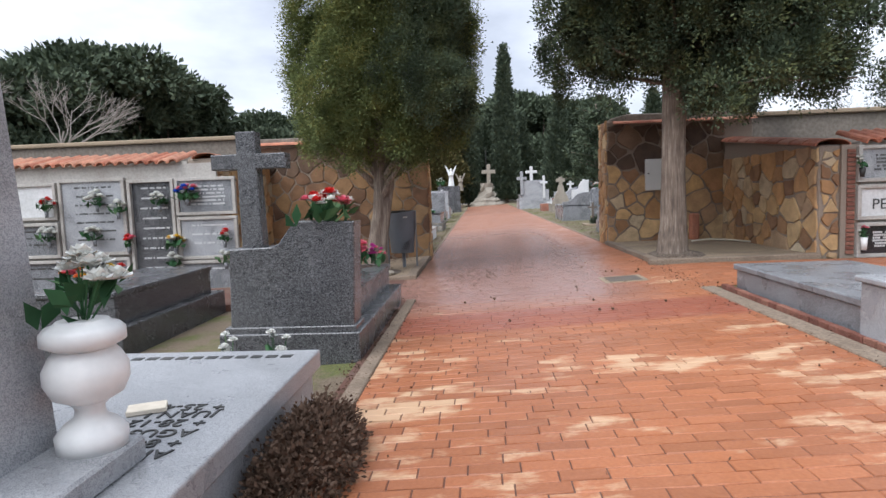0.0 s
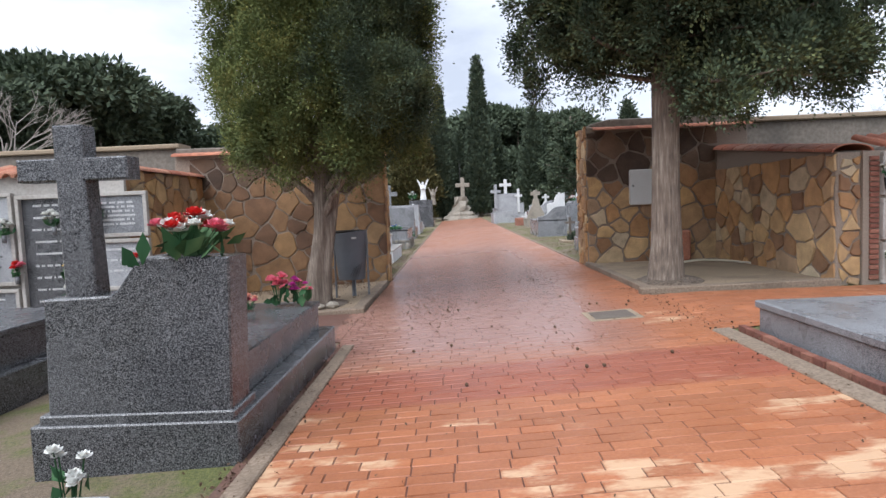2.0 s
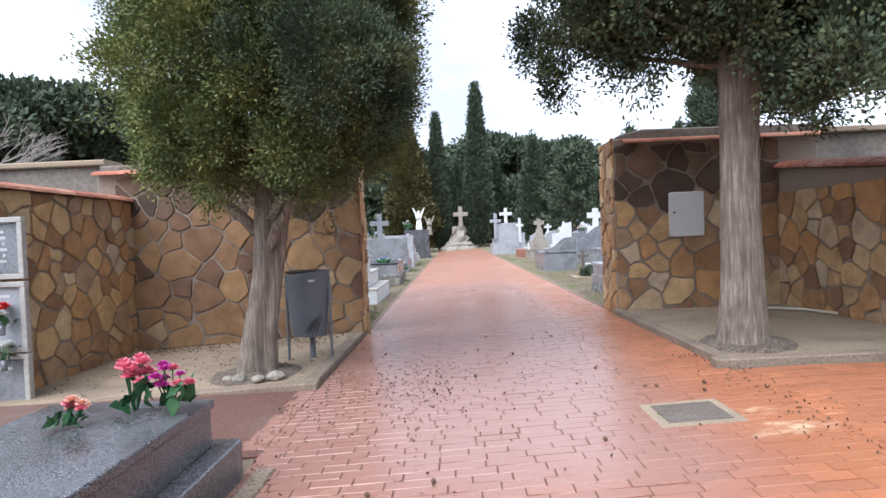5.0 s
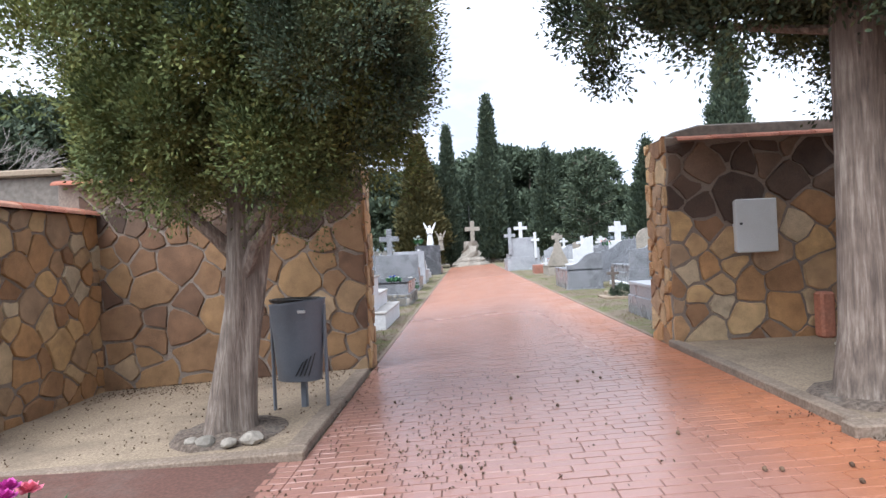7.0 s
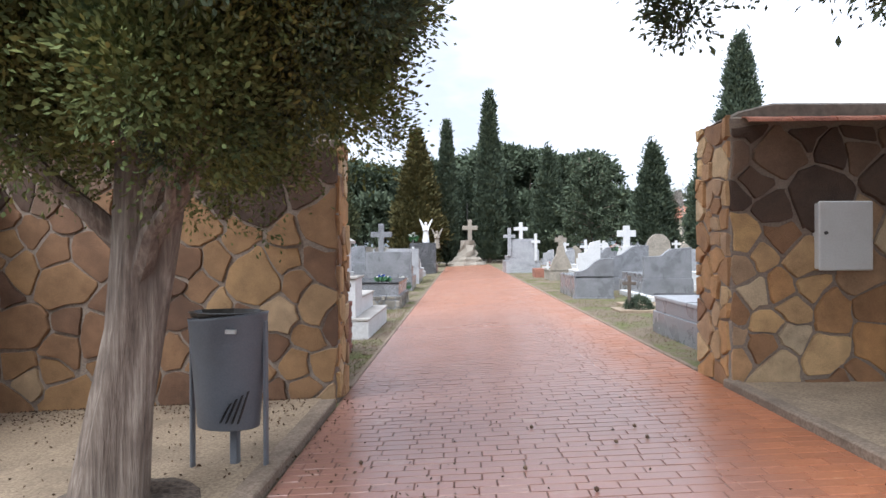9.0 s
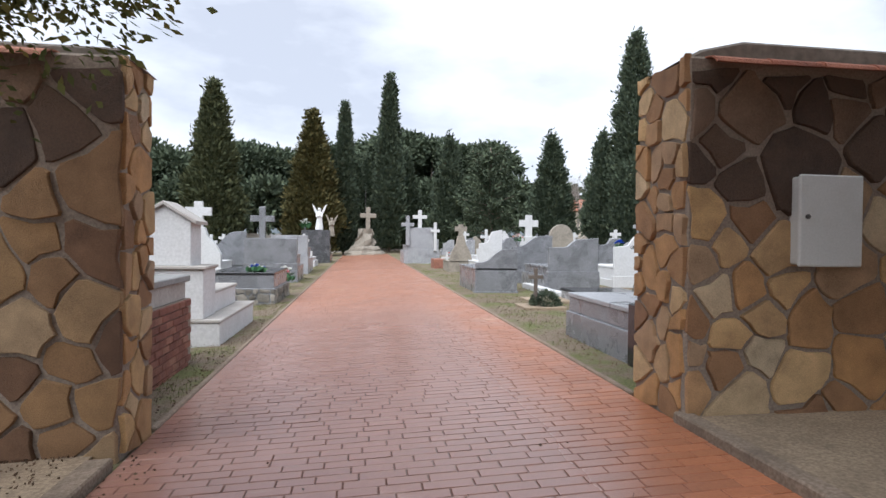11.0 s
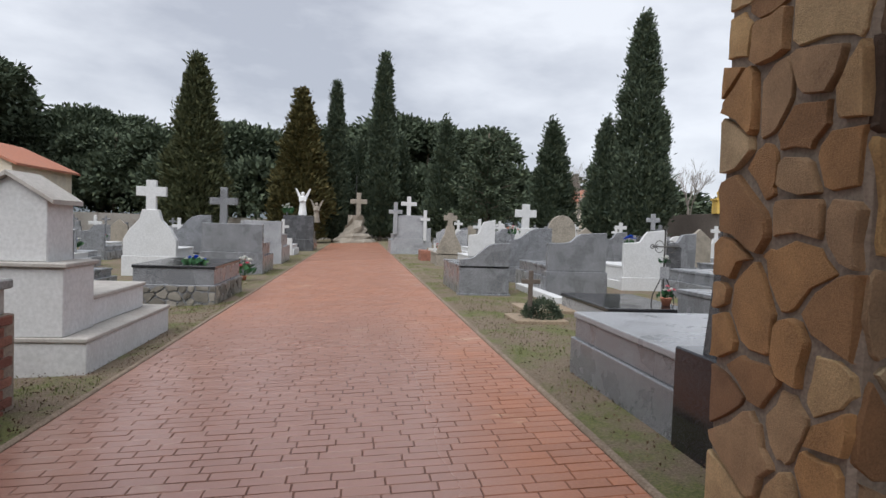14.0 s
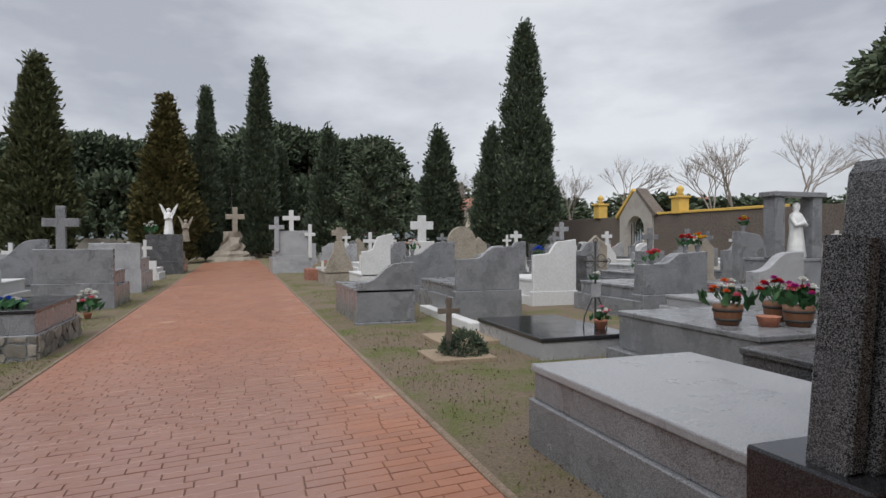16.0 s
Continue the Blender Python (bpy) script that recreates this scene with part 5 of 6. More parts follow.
for sx in (-0.29, 0.29):
    part("leg", box(sx - 0.012, sx + 0.012, -0.025, 0.025, -0.03, 1.06, 0.006), M_METAL, b)
part("post", box(-0.03, 0.03, 0.06, 0.12, -0.03, 0.4, 0.006), M_METAL, b)
ln_ = part("liner", lathe([(0.255, 1.09), (0.275, 1.125), (0.25, 1.13), (0.2, 1.06)], 18), M_BAG, b, "black plastic liner edge")
ln_.scale = (1.08, 0.72, 1.0)
part("label_plate", box(0.09, 0.17, -0.215, -0.19, 0.99, 1.02, 0.004), M_CABINET, bk, "small pale label plate")
for k in range(4):
    bm = prism([(0.03 + 0.045 * k, 0.36), (0.038 + 0.045 * k, 0.36), (0.118 + 0.045 * k, 0.50 + 0.03 * k), (0.11 + 0.045 * k, 0.50 + 0.03 * k)], -0.19, -0.17)
    part("stripe", bm, M_BAG, bk, "dark slanting slot")
c = thing("meter_cabinet", 5.10, 15.17, 1.40, "pale grey steel cabinet fixed to the stone wall", "cabinet")
part("body", box(-0.25, 0.25, -0.14, 0.04, 0.0, 0.66, 0.01), M_CABINET, c)
dr = part("door", box(-0.265, 0.265, -0.17, -0.142, -0.015, 0.675, 0.012), M_CABINET, c)
lk = part("lock", lathe([(0.018, 0), (0.018, 0.012)], 10), M_IRON, dr, "small dark lock")
lk.matrix_basis = pose(-0.2, -0.17, 0.36, 90)
h_ob = part("hose", tube([(5.6, 14.3, 0.30), (6.0, 14.45, 0.31), (6.4, 14.2, 0.30), (6.55, 13.7, 0.30)], 0.018, 8), M_HOSE, None, smooth=True)
tagged(h_ob, "cream hose lying along the foot of the wall", "hose")
h_ob = part("roof_tile", box(5.78, 5.96, 14.85, 15.05, 0.27, 0.85, 0.03), M_TERRA_PLAIN, None)
tagged(h_ob, "upright red clay tile leaning against the stone wall", "roof tile")
m = thing("manhole_cover", 3.18, 10.05, gz(3.18), "square cast iron manhole cover in a concrete frame", "manhole cover")
part("frame", box(-0.30, 0.30, -0.28, 0.28, -0.03, 0.006, 0.004), M_CONC, m)
part("lid", box(-0.23, 0.23, -0.21, 0.21, 0.006, 0.012, 0.003), M_WOOD, m, "rusty dark lid")
m.rotation_euler = (0, -math.atan(SLOPE), 0)
M_SOIL = stained("dark_soil_with_gravel", (0.06, 0.042, 0.03), (0.17, 0.13, 0.1), 30, 3, 1.0, 0.8)
for x, y, r in ((-0.87, 12.6, 0.55), (4.55, 12.05, 0.5)):
    bm = lathe([(r, -0.02), (r * 0.9, 0.03), (r * 0.5, 0.07), (0.05, 0.08)], 20)
    for v in bm.verts:
        v.co.x += x
        v.co.y += y
        v.co.z += gz(x) + 0.045 + 0.02 * math.sin(17 * v.co.x) * math.cos(13 * v.co.y)
    tagged(part("soil_patch", bm, M_SOIL, None), "dark soil and gravel round the trunk", "soil", kind="stuff")
rk = random.Random(3)
for k, (x, y, r) in enumerate(((-0.95, 12.2, 0.09), (-0.72, 12.12, 0.07), (-0.55, 12.2, 0.1), (-1.1, 12.25, 0.06))):
    bm = bmesh.new()
    bmesh.ops.create_icosphere(bm, subdivisions=2, radius=r)
    for v in bm.verts:
        v.co = Vector((v.co.x, v.co.y, v.co.z * 0.6)) * (1 + 0.25 * noise.noise(v.co * 14 + Vector((k, 0, 0))))
    ob = part("rock", bm, M_STONE_OLD, None)
    ob.location = (x, y, gz(x) + 0.10)
    tagged(ob, "pale loose rock at the foot of the juniper", "rock", "loose rocks")

# fallen leaves and cones on the walk
c = np.stack([RNG.uniform(0.1, 3.9, 120), RNG.uniform(4, 15, 120), np.zeros(120)], 1)
edge = np.stack([RNG.normal(0.05, 0.12, 500), RNG.uniform(5, 15.4, 500), np.zeros(500)], 1)
edge2 = np.stack([RNG.normal(3.95, 0.14, 400), RNG.uniform(5, 12, 400), np.zeros(400)], 1)
rec = np.stack([RNG.uniform(-3.6, -0.3, 800), RNG.normal(15.2, 0.3, 800), np.zeros(800)], 1)
rec2 = np.stack([RNG.uniform(-3.7, -0.3, 420), RNG.uniform(12.1, 15.2, 420), np.zeros(420)], 1)
edge3 = np.stack([RNG.normal(0.12, 0.07, 700), RNG.uniform(3.5, 9.6, 700), np.full(700, 0.0)], 1)
rec[:, 1] = np.minimum(rec[:, 1], 15.3)
clump = np.concatenate([np.stack([RNG.normal(1.0, 0.35, 420), RNG.normal(11.6, 0.9, 420), np.zeros(420)], 1), np.stack([RNG.normal(2.3, 0.9, 60), RNG.normal(10.6, 1.5, 60), np.zeros(60)], 1)])
ll = np.concatenate([c, edge, edge2, edge3, clump, rec, rec2])
ll[:, 2] = SLOPE * np.clip(ll[:, 0], -4, 4.5) + 0.012 + np.where(ll[:, 0] < -0.2, 0.05, 0.0)
ob = new("leaf_litter", leaves_mesh("leaf_litter", ll, np.tile([0.3, 0.3, 0.0], (len(ll), 1)), 0.026, 0.008, M_DRY))
tagged(ob, "scattered brown leaves and twigs on the paving", "leaf litter", kind="stuff")
for k in range(22):
    x, y = rk.uniform(0.5, 3.6), rk.uniform(7.5, 14.5)
    bm = bmesh.new()
    bmesh.ops.create_icosphere(bm, subdivisions=1, radius=0.018)
    for v in bm.verts:
        v.co *= 1 + 0.3 * noise.noise(v.co * 60)
    ob = part("pine_cone", bm, M_DRY, None)
    ob.location = (x, y, gz(x) + 0.018)
    tagged(ob, "small brown fallen cone on the paving", "cone", "fallen cones")


# ---- tombs beyond the gate, right of the walk ----
# grey slab with black headstone
t = tomb(5.3, 16.70, 1.5, 2.6, [(0.0, 0.34), (0.015, 0.60)], M_GRAN_MID, "grey granite tomb with smooth pale slab and black headstone", cap=M_GRAN_LIGHT)
part("head_base", box(-0.78, 0.78, -0.05, 0.5, -0.1, 0.66, 0.012), M_BLACK, t, "polished black base")
part("headstone", prism([(-0.62, 0.66), (0.62, 0.66), (0.55, 1.85), (-0.42, 1.85), (-0.46, 1.8)], 0.05, 0.3, 0.012), M_GRAN_DARK, t, "dark speckled granite headstone")
part("side_stone", prism([(-0.72, 0.66), (-0.63, 0.66), (-0.55, 1.55), (-0.63, 1.55)], 0.08, 0.27, 0.012), M_GRAN_DARK, t, "dark speckled side panel")
part("ornament", prism([(-0.22 + 0.22 * (1 - math.cos(math.pi * i / 10)), 1.84 + 0.2 * math.sin(math.pi * i / 10)) for i in range(11)], 0.1, 0.26, 0.008), M_GRAN_LIGHT, t)
# low tomb with pale tiled sides
t = tomb(6.85, 22.10, 1.4, 2.2, [(0.0, 0.27)], M_GRAN_LIGHT, "low tomb with polished black top and pale tiled sides", cap=M_BLACK)
ic = thing("iron_cross", 7.42, 22.85, gz(7) + 0.27, "ornate wrought iron cross with flowers at its foot", "cross")
part("upright", tube([(0, 0, -0.02), (0, 0, 1.25)], 0.016, 6), M_IRON, ic)
part("arm", tube([(-0.22, 0, 0.95), (0.22, 0, 0.95)], 0.014, 6), M_IRON, ic)
sc = bmesh.new()
for sx, sz in ((1, 1), (-1, 1), (1, -1), (-1, -1)):
    tube([(sx * (0.03 + 0.07 * (1 - math.cos(q))), 0, 0.95 + sz * (0.03 + 0.07 * math.sin(q))) for q in np.linspace(0, 4.4, 9)], 0.007, 5, sc)
for q0 in (-0.2, 0.2):
    tube([(q0, 0, 0.0), (q0 * 0.9, 0, 0.15), (q0 * 0.3, 0, 0.4), (0, 0, 0.6)], 0.01, 5, sc)
for p_ in ((-0.22, 0.95), (0.22, 0.95), (0, 1.25)):
    tube([(p_[0] + 0.035 * math.cos(q), 0, p_[1] + 0.035 * math.sin(q)) for q in np.linspace(0, 6.28, 9)], 0.008, 5, sc)
part("scrollwork", sc, M_IRON, ic)
part("name_plate", box(-0.08, 0.08, -0.03, -0.015, 0.42, 0.62, 0.004), M_GRAN_LIGHT, ic, "small pale name plate")
bouquet(7.35, 22.60, gz(7) + 0.27, ["white", "pink"], 0.12, 9, "red pot of white flowers before the iron cross", h=0.1, seed=50, vase=POT)
bouquet(7.40, 22.79, gz(7) + 0.95, ["white"], 0.09, 6, "white flowers tied to the iron cross", h=0.06, seed=51)
# large grey tomb with barrel pots
t = tomb(7.95, 19.50, 1.9, 2.45, [(0.0, 0.14), (0.10, 0.62)], M_GRAN_MID, "large polished grey granite tomb with flower pots")
for i, (x, y, cols) in enumerate(((7.45, 20.35, ["orange", "white", "pink"]), (8.05, 20.0, ["pink", "white", "red", "magenta"]), (8.2, 20.4, ["white", "red", "magenta"]))):
    bouquet(x, y, gz(7) + 0.62, cols, 0.2, 14, "banded barrel pot of mixed artificial flowers", h=0.14, bloom=0.05, seed=60 + i, vase=BARREL)
bw = thing("clay_bowl", 7.75, 20.10, gz(7) + 0.62, "empty shallow red clay bowl", "bowl")
part("bowl", lathe([(0.09, 0), (0.12, 0.1), (0.125, 0.11), (0.1, 0.1), (0.07, 0.03)], 18), M_TERRA_PLAIN, bw, smooth=True)
# dark tomb beside the black headstone
tomb(7.25, 16.95, 1.4, 2.4, [(0.0, 0.1), (0.03, 0.60)], M_GRAN_DARK, "dark speckled granite tomb with polished top")
# wave-topped headstone
tomb(5.07, 26.15, 1.10, 2.6, [(0.0, 0.62)], M_GRAN_MID, "grey granite tomb with wave-topped headstone", ("wave", 1.12, 0.1, 1.0, M_GRAN_MID))
tomb(7.15, 26.2, 1.45, 2.5, [(0.0, 0.42), (0.06, 0.66)], M_GRAN_MID, "grey granite tomb with curved stepped headstone", ("step", 1.42, 0.12, 0.93, M_GRAN_MID))
wk = part("kerb_stone", box(-0.11, 0.11, -1.5, 1.5, -0.05, 0.13, 0.015), M_WHITE, None)
wk.location = (6.3, 26.25, gz(6.3))
tagged(wk, "white painted kerb stone of a grave plot", "kerb stone")
tomb(9.6, 27.95, 1.15, 2.3, [(0.0, 0.2), (0.05, 0.6)], M_WHITE, "white tomb with stepped headstone and cross", ("step", 1.55, 0.1, 1.0, M_WHITE), (0.42, 0.36, 0.11, M_GRAN_LIGHT, 0.2))
tomb(7.0, 29.55, 1.3, 2.3, [(0.0, 0.3), (0.05, 0.62)], M_GRAN_MID, "grey granite tomb with curved headstone and pink flowers", ("wave", 1.5, 0.12, 1.0, M_GRAN_MID))
bouquet(6.55, 29.60, gz(7) + 1.15, ["pink", "peach", "white"], 0.17, 12, "pink flowers in a vase on the headstone", h=0.12, bloom=0.06, seed=70, vase=SMALL_VASE)
tomb(8.9, 32.35, 1.0, 2.2, [(0.0, 0.5)], M_STONE_OLD, "weathered tomb with round-topped headstone", ("arch", 1.95, 0.16, 0.9, M_STONE_OLD))
tomb(8.1, 33.85, 1.0, 2.2, [(0.0, 0.5)], M_WHITE, "white tomb with tall cross", ("flat", 1.5, 0.2, 0.8, M_WHITE), (0.85, 0.75, 0.26, M_WHITE, 0.0))
tomb(6.25, 32.35, 0.85, 2.2, [(0.0, 0.55)], M_WHITE, "white marble tomb with stepped headstone", ("step", 1.72, 0.1, 1.0, M_WHITE))
tomb(5.75, 35.85, 0.95, 2.2, [(0.0, 0.45)], M_STONE_OLD, "weathered stone tomb with tapering cross", ("bell", 1.5, 0.2, 1.0, M_STONE_OLD), (0.5, 0.5, 0.2, M_STONE_OLD, 0.0))
bb = thing("brick_planter", 5.45, 39.65, gz(4.5), "low red brick planting bed with flowers", "planter")
part("bricks", box(-0.45, 0.45, -0.6, 0.6, -0.05, 0.42, 0.02), M_BRICK, bb)
bouquet(5.6, 37.85, gz(4.5) + 0.05, ["white", "red", "pink"], 0.25, 16, "mixed flowers round a small white cross", h=0.5, bloom=0.06, seed=71)
wc = part("cross", prism(cross_pts(0, -0.05, 0.85, 0.5, 0.09, 0.7), -0.03, 0.03, 0.006), M_WHITE, None)
wc.location = (5.35, 37.2, gz(4.5))
tagged(wc, "small white painted grave cross", "cross")
t = tomb(4.95, 44.85, 1.9, 3.0, [(0.0, 0.7), (0.12, 1.0)], M_GRAN_LIGHT, "tall pale grey family tomb topped with crosses", ("flat", 2.0, 0.5, 0.75, M_GRAN_LIGHT), (1.0, 0.8, 0.2, M_WHITE, -0.05))
part("cross", prism(cross_pts(-0.75, 1.0, 1.65, 0.7, 0.2, 0.7), -0.1, 0.08, 0.01), M_GRAN_LIGHT, t)
part("cross", prism(cross_pts(0.8, 0.7, 1.6, 0.5, 0.16, 0.7), -0.1, 0.08, 0.01), M_WHITE, t)
# plant bed with small wooden cross
pb = thing("grave_plot", 5.2, 22.65, gz(4.5), "small earth grave plot with dark heath and wooden cross", "grave plot")
part("edging", box(-0.42, 0.42, -0.35, 0.45, -0.05, 0.035, 0.01), M_CONC, pb)
part("wooden_cross", prism(cross_pts(-0.12, 0.0, 0.78, 0.3, 0.07, 0.78), -0.03, 0.02, 0.006), M_WOOD, pb)
c = RNG.normal(0, 1, (160, 3))
c /= np.linalg.norm(c, axis=1)[:, None]
c[:, 2] = np.abs(c[:, 2])
p, o = crown_points(np.concatenate([c * [0.3, 0.28, 0.3] + [0.1, 0.05, 0], c], 1), 0.03, 18)
ob = new("heath", leaves_mesh("heath", p, o, 0.05, 0.01, M_CYPRESS))
ob.parent = pb
st = thing("flat_grave", 6.0, 23.95, gz(4.5), "flat stone grave slab level with the grass", "grave")
part("slab", box(-0.75, 0.5, -0.5, 0.5, -0.04, 0.04, 0.01), M_CONC, st)
# further tombs to the east
tomb(10.6, 24.95, 1.7, 2.4, [(0.0, 0.35), (0.1, 0.62)], M_GRAN_MID, "grey stepped granite tomb with urns on its headstone", ("step", 1.3, 0.3, 0.9, M_GRAN_MID))
tomb(12.4, 22.85, 2.0, 2.3, [(0.0, 0.3), (0.08, 0.62)], M_GRAN_MID, "grey granite tomb with flowers on top")
bouquet(11.9, 23.35, gz(9) + 0.62, ["white", "pink", "magenta"], 0.25, 14, "white and pink flowers lying on the tomb", h=0.1, bloom=0.06, seed=72)
for i, (x, y, z, cols) in enumerate(((10.1, 25.05, 1.2, ["red", "pink"]), (10.9, 25.05, 1.5, ["red"]), (11.2, 25.05, 1.5, ["orange", "yellow"]), (9.3, 28.2, 1.2, ["blue"]), (14.5, 27.2, 1.95, ["yellow", "red"]))):
    bouquet(x, y, z, cols, 0.15, 10, "flowers in a grey stone vase on a headstone", h=0.12, bloom=0.06, seed=80 + i, vase=SMALL_VASE)
tomb(14.9, 27.0, 1.5, 2.2, [(0.0, 0.4)], M_GRAN_MID, "grey granite tomb with high curved headstone", ("step_left", 1.75, 0.2, 1.0, M_GRAN_MID))


def robed_statue(x, y, z, h, mat, label, wings=False):
    """A plain standing robed shape in one mesh."""
    s = h / 1.0
    bm = lathe([(0.17 * s, 0), (0.18 * s, 0.03 * s), (0.15 * s, 0.25 * s), (0.12 * s, 0.5 * s), (0.135 * s, 0.68 * s), (0.12 * s, 0.78 * s), (0.05 * s, 0.83 * s), (0.07 * s, 0.88 * s), (0.075 * s, 0.93 * s), (0.04 * s, 0.99 * s)], 18)
    for v in bm.verts:
        v.co.y *= 0.75
        a = math.atan2(v.co.y, v.co.x)
        if v.co.z < 0.6 * s:
            v.co.x *= 1 + 0.08 * math.sin(9 * a)
            v.co.y *= 1 + 0.08 * math.sin(9 * a)
    tube([(-0.12 * s, -0.02, 0.72 * s), (-0.12 * s, -0.1 * s, 0.58 * s), (0.0, -0.14 * s, 0.62 * s)], 0.035 * s, 8, bm)
    tube([(0.12 * s, -0.02, 0.72 * s), (0.12 * s, -0.1 * s, 0.58 * s), (0.0, -0.14 * s, 0.64 * s)], 0.035 * s, 8, bm)
    if wings:
        for sg in (-1, 1):
            prism([(sg * 0.05 * s, 0.5 * s), (sg * 0.12 * s, 0.62 * s), (sg * 0.22 * s, 0.85 * s), (sg * 0.33 * s, 1.15 * s), (sg * 0.26 * s, 1.12 * s), (sg * 0.12 * s, 0.9 * s), (sg * 0.05 * s, 0.75 * s)], 0.06 * s, 0.1 * s, 0.0, bm)
    ob = part("statue", bm, mat, None, smooth=not wings)
    ob.location = (x, y, z)
    return tagged(ob, label, "statue")


sp = tomb(13.3, 24.25, 1.3, 1.2, [(0.0, 0.35), (0.05, 1.15)], M_GRAN_MID, "grey granite pedestal tomb with pillared canopy")
for sx in (-0.5, 0.5):
    part("pillar", box(sx - 0.13, sx + 0.13, 0.3, 0.6, 1.15, 2.4, 0.01), M_GRAN_MID, sp)
part("lintel", box(-0.7, 0.7, 0.25, 0.65, 2.4, 2.5, 0.01), M_GRAN_MID, sp)
robed_statue(13.33, 24.65, gz(9) + 1.15, 1.15, M_MARBLE, "white robed statue standing between grey pillars")

# ---- tombs beyond the gate, left of the walk ----
t = thing("tomb", -1.75, 16.05, gz(-1.75), "old tomb with brick sides and cracked plaster top", "tomb", "tombs")
part("core", box(-1.2, 1.22, 0.05, 2.92, -0.15, 0.86, 0.01), M_MORTAR, t)
part("plaster_band", box(-1.15, 1.17, 0.1, 2.86, 0.86, 1.08, 0.01), M_PLASTER, t, "cracked pale plaster band")
part("cover_slab", box(-1.2, 1.22, 0.05, 2.90, 1.08, 1.16, 0.012), M_STONE_GREYSLAB, t, "weathered grey cement slab")
bl = mesh_of("brick", box(-0.02, 0.025, 0.0, 0.235, 0, 0.075, 0.006), M_BRICK)
for j in range(10):
    for k in range(12):
        yy = 0.03 + 0.245 * k - (0.12 if j % 2 else 0)
        if yy < 0 or yy > 2.72:
            continue
        o = new("brick", bl)
        o.parent = t
        o.location = (1.22 + random.uniform(-0.003, 0.003), yy, 0.0 + 0.087 * j)
for j in range(10):
    for k in range(9):
        o = new("brick", bl)
        o.parent = t
        o.matrix_basis = pose(-1.1 + 0.245 * k + (0.12 if j % 2 else 0) + 0.2, 2.92, 0.0 + 0.087 * j, 0, 0, 90)
# white tomb with gabled block
t = thing("tomb", -1.3, 20.10, gz(-1.3), "white plastered tomb with gabled house-shaped head", "tomb", "tombs")
part("plinth", box(-1.0, 0.88, 0.0, 2.75, -0.12, 0.36, 0.01), M_WHITE, t)
part("ledge", box(-1.02, 0.90, -0.02, 2.77, 0.36, 0.41, 0.01), M_PLASTER, t)
part("tier", box(-0.9, 0.6, 0.1, 2.5, 0.41, 0.72, 0.01), M_WHITE, t)
part("ledge", box(-0.92, 0.63, 0.08, 2.53, 0.72, 0.77, 0.01), M_PLASTER, t)
part("head_block", box(-1.0, 0.64, 0.02, 0.75, 0.41, 1.14, 0.01), M_WHITE, t)
part("ledge", box(-1.04, 0.68, -0.02, 0.79, 1.14, 1.19, 0.01), M_PLASTER, t)
part("house_block", prism([(-0.32, 1.19), (0.44, 1.19), (0.44, 1.84), (0.06, 2.08), (-0.32, 1.84)], 0.1, 0.68, 0.01), M_WHITE, t)
for sg in (-1, 1):
    part("roof_slab", prism([(0.06, 2.085), (0.06 + sg * 0.46, 1.80), (0.06 + sg * 0.46, 1.85), (0.06, 2.14)], 0.04, 0.74, 0.006), M_PLASTER, t)
# stone-based tomb with black top
t = tomb(-1.2, 25.75, 1.6, 2.6, [(0.0, 0.40), (0.02, 0.78)], M_GRAN_MID, "black granite tomb on a rubble stone base", cap=M_BLACK)
rubble(t, (0.8, 0.0, -0.02), (0, 1, 0), 2.6, 0.4, (1, 0, 0), 0.3, 31, mat=M_STONE_GREY)
rubble(t, (-0.8, 0.0, -0.02), (1, 0, 0), 1.6, 0.4, (0, -1, 0), 0.3, 32, mat=M_STONE_GREY)
bouquet(-0.95, 26.35, gz(-1) + 0.78, ["blue", "blue", "white"], 0.22, 12, "flattened bunch of blue flowers on the tomb", h=0.06, bloom=0.05, seed=90)
tomb(-4.2, 33.65, 1.6, 2.6, [(0.0, 0.5), (0.1, 0.85)], M_WHITE, "white tomb with bell-shaped headstone and tall cross", ("bell", 2.1, 0.25, 1.0, M_WHITE), (0.95, 0.9, 0.3, M_WHITE, 0.0))
tomb(-1.6, 33.25, 1.85, 2.6, [(0.0, 0.6), (0.1, 1.0)], M_GRAN_MID, "grey granite tomb with high block and cross", ("flat", 1.62, 0.25, 1.0, M_GRAN_MID), (1.15, 0.85, 0.22, M_GRAN_MID, -0.3))
bouquet(-0.85, 31.15, gz(-1), ["white", "white", "pink"], 0.3, 14, "white flowers in a pot on the grass", h=0.35, bloom=0.09, seed=91, vase=POT)
tomb(-3.9, 36.85, 1.6, 2.4, [(0.0, 0.6)], M_GRAN_MID, "grey granite tomb with wave-topped headstone", ("wave", 2.0, 0.2, 1.0, M_GRAN_MID))
tomb(-1.55, 38.55, 1.6, 3.2, [(0.0, 0.7), (0.1, 1.2)], M_GRAN_LIGHT, "pale grey granite tomb with stepped sides", ("flat", 1.75, 0.3, 1.0, M_GRAN_LIGHT))
t = tomb(-1.3, 50.85, 1.9, 3.0, [(0.0, 0.6), (0.1, 1.2)], M_GRAN_DARK, "dark granite tomb carrying white angel statues", ("flat", 2.15, 0.7, 0.95, M_GRAN_DARK))
robed_statue(-1.1, 51.25, gz(-1) + 2.15, 1.45, M_MARBLE, "white winged angel statue on a dark tomb", True)
robed_statue(-0.4, 53.25, gz(-1) + 1.75, 1.3, M_STONE_OLD, "small weathered winged statue behind the white one", True)
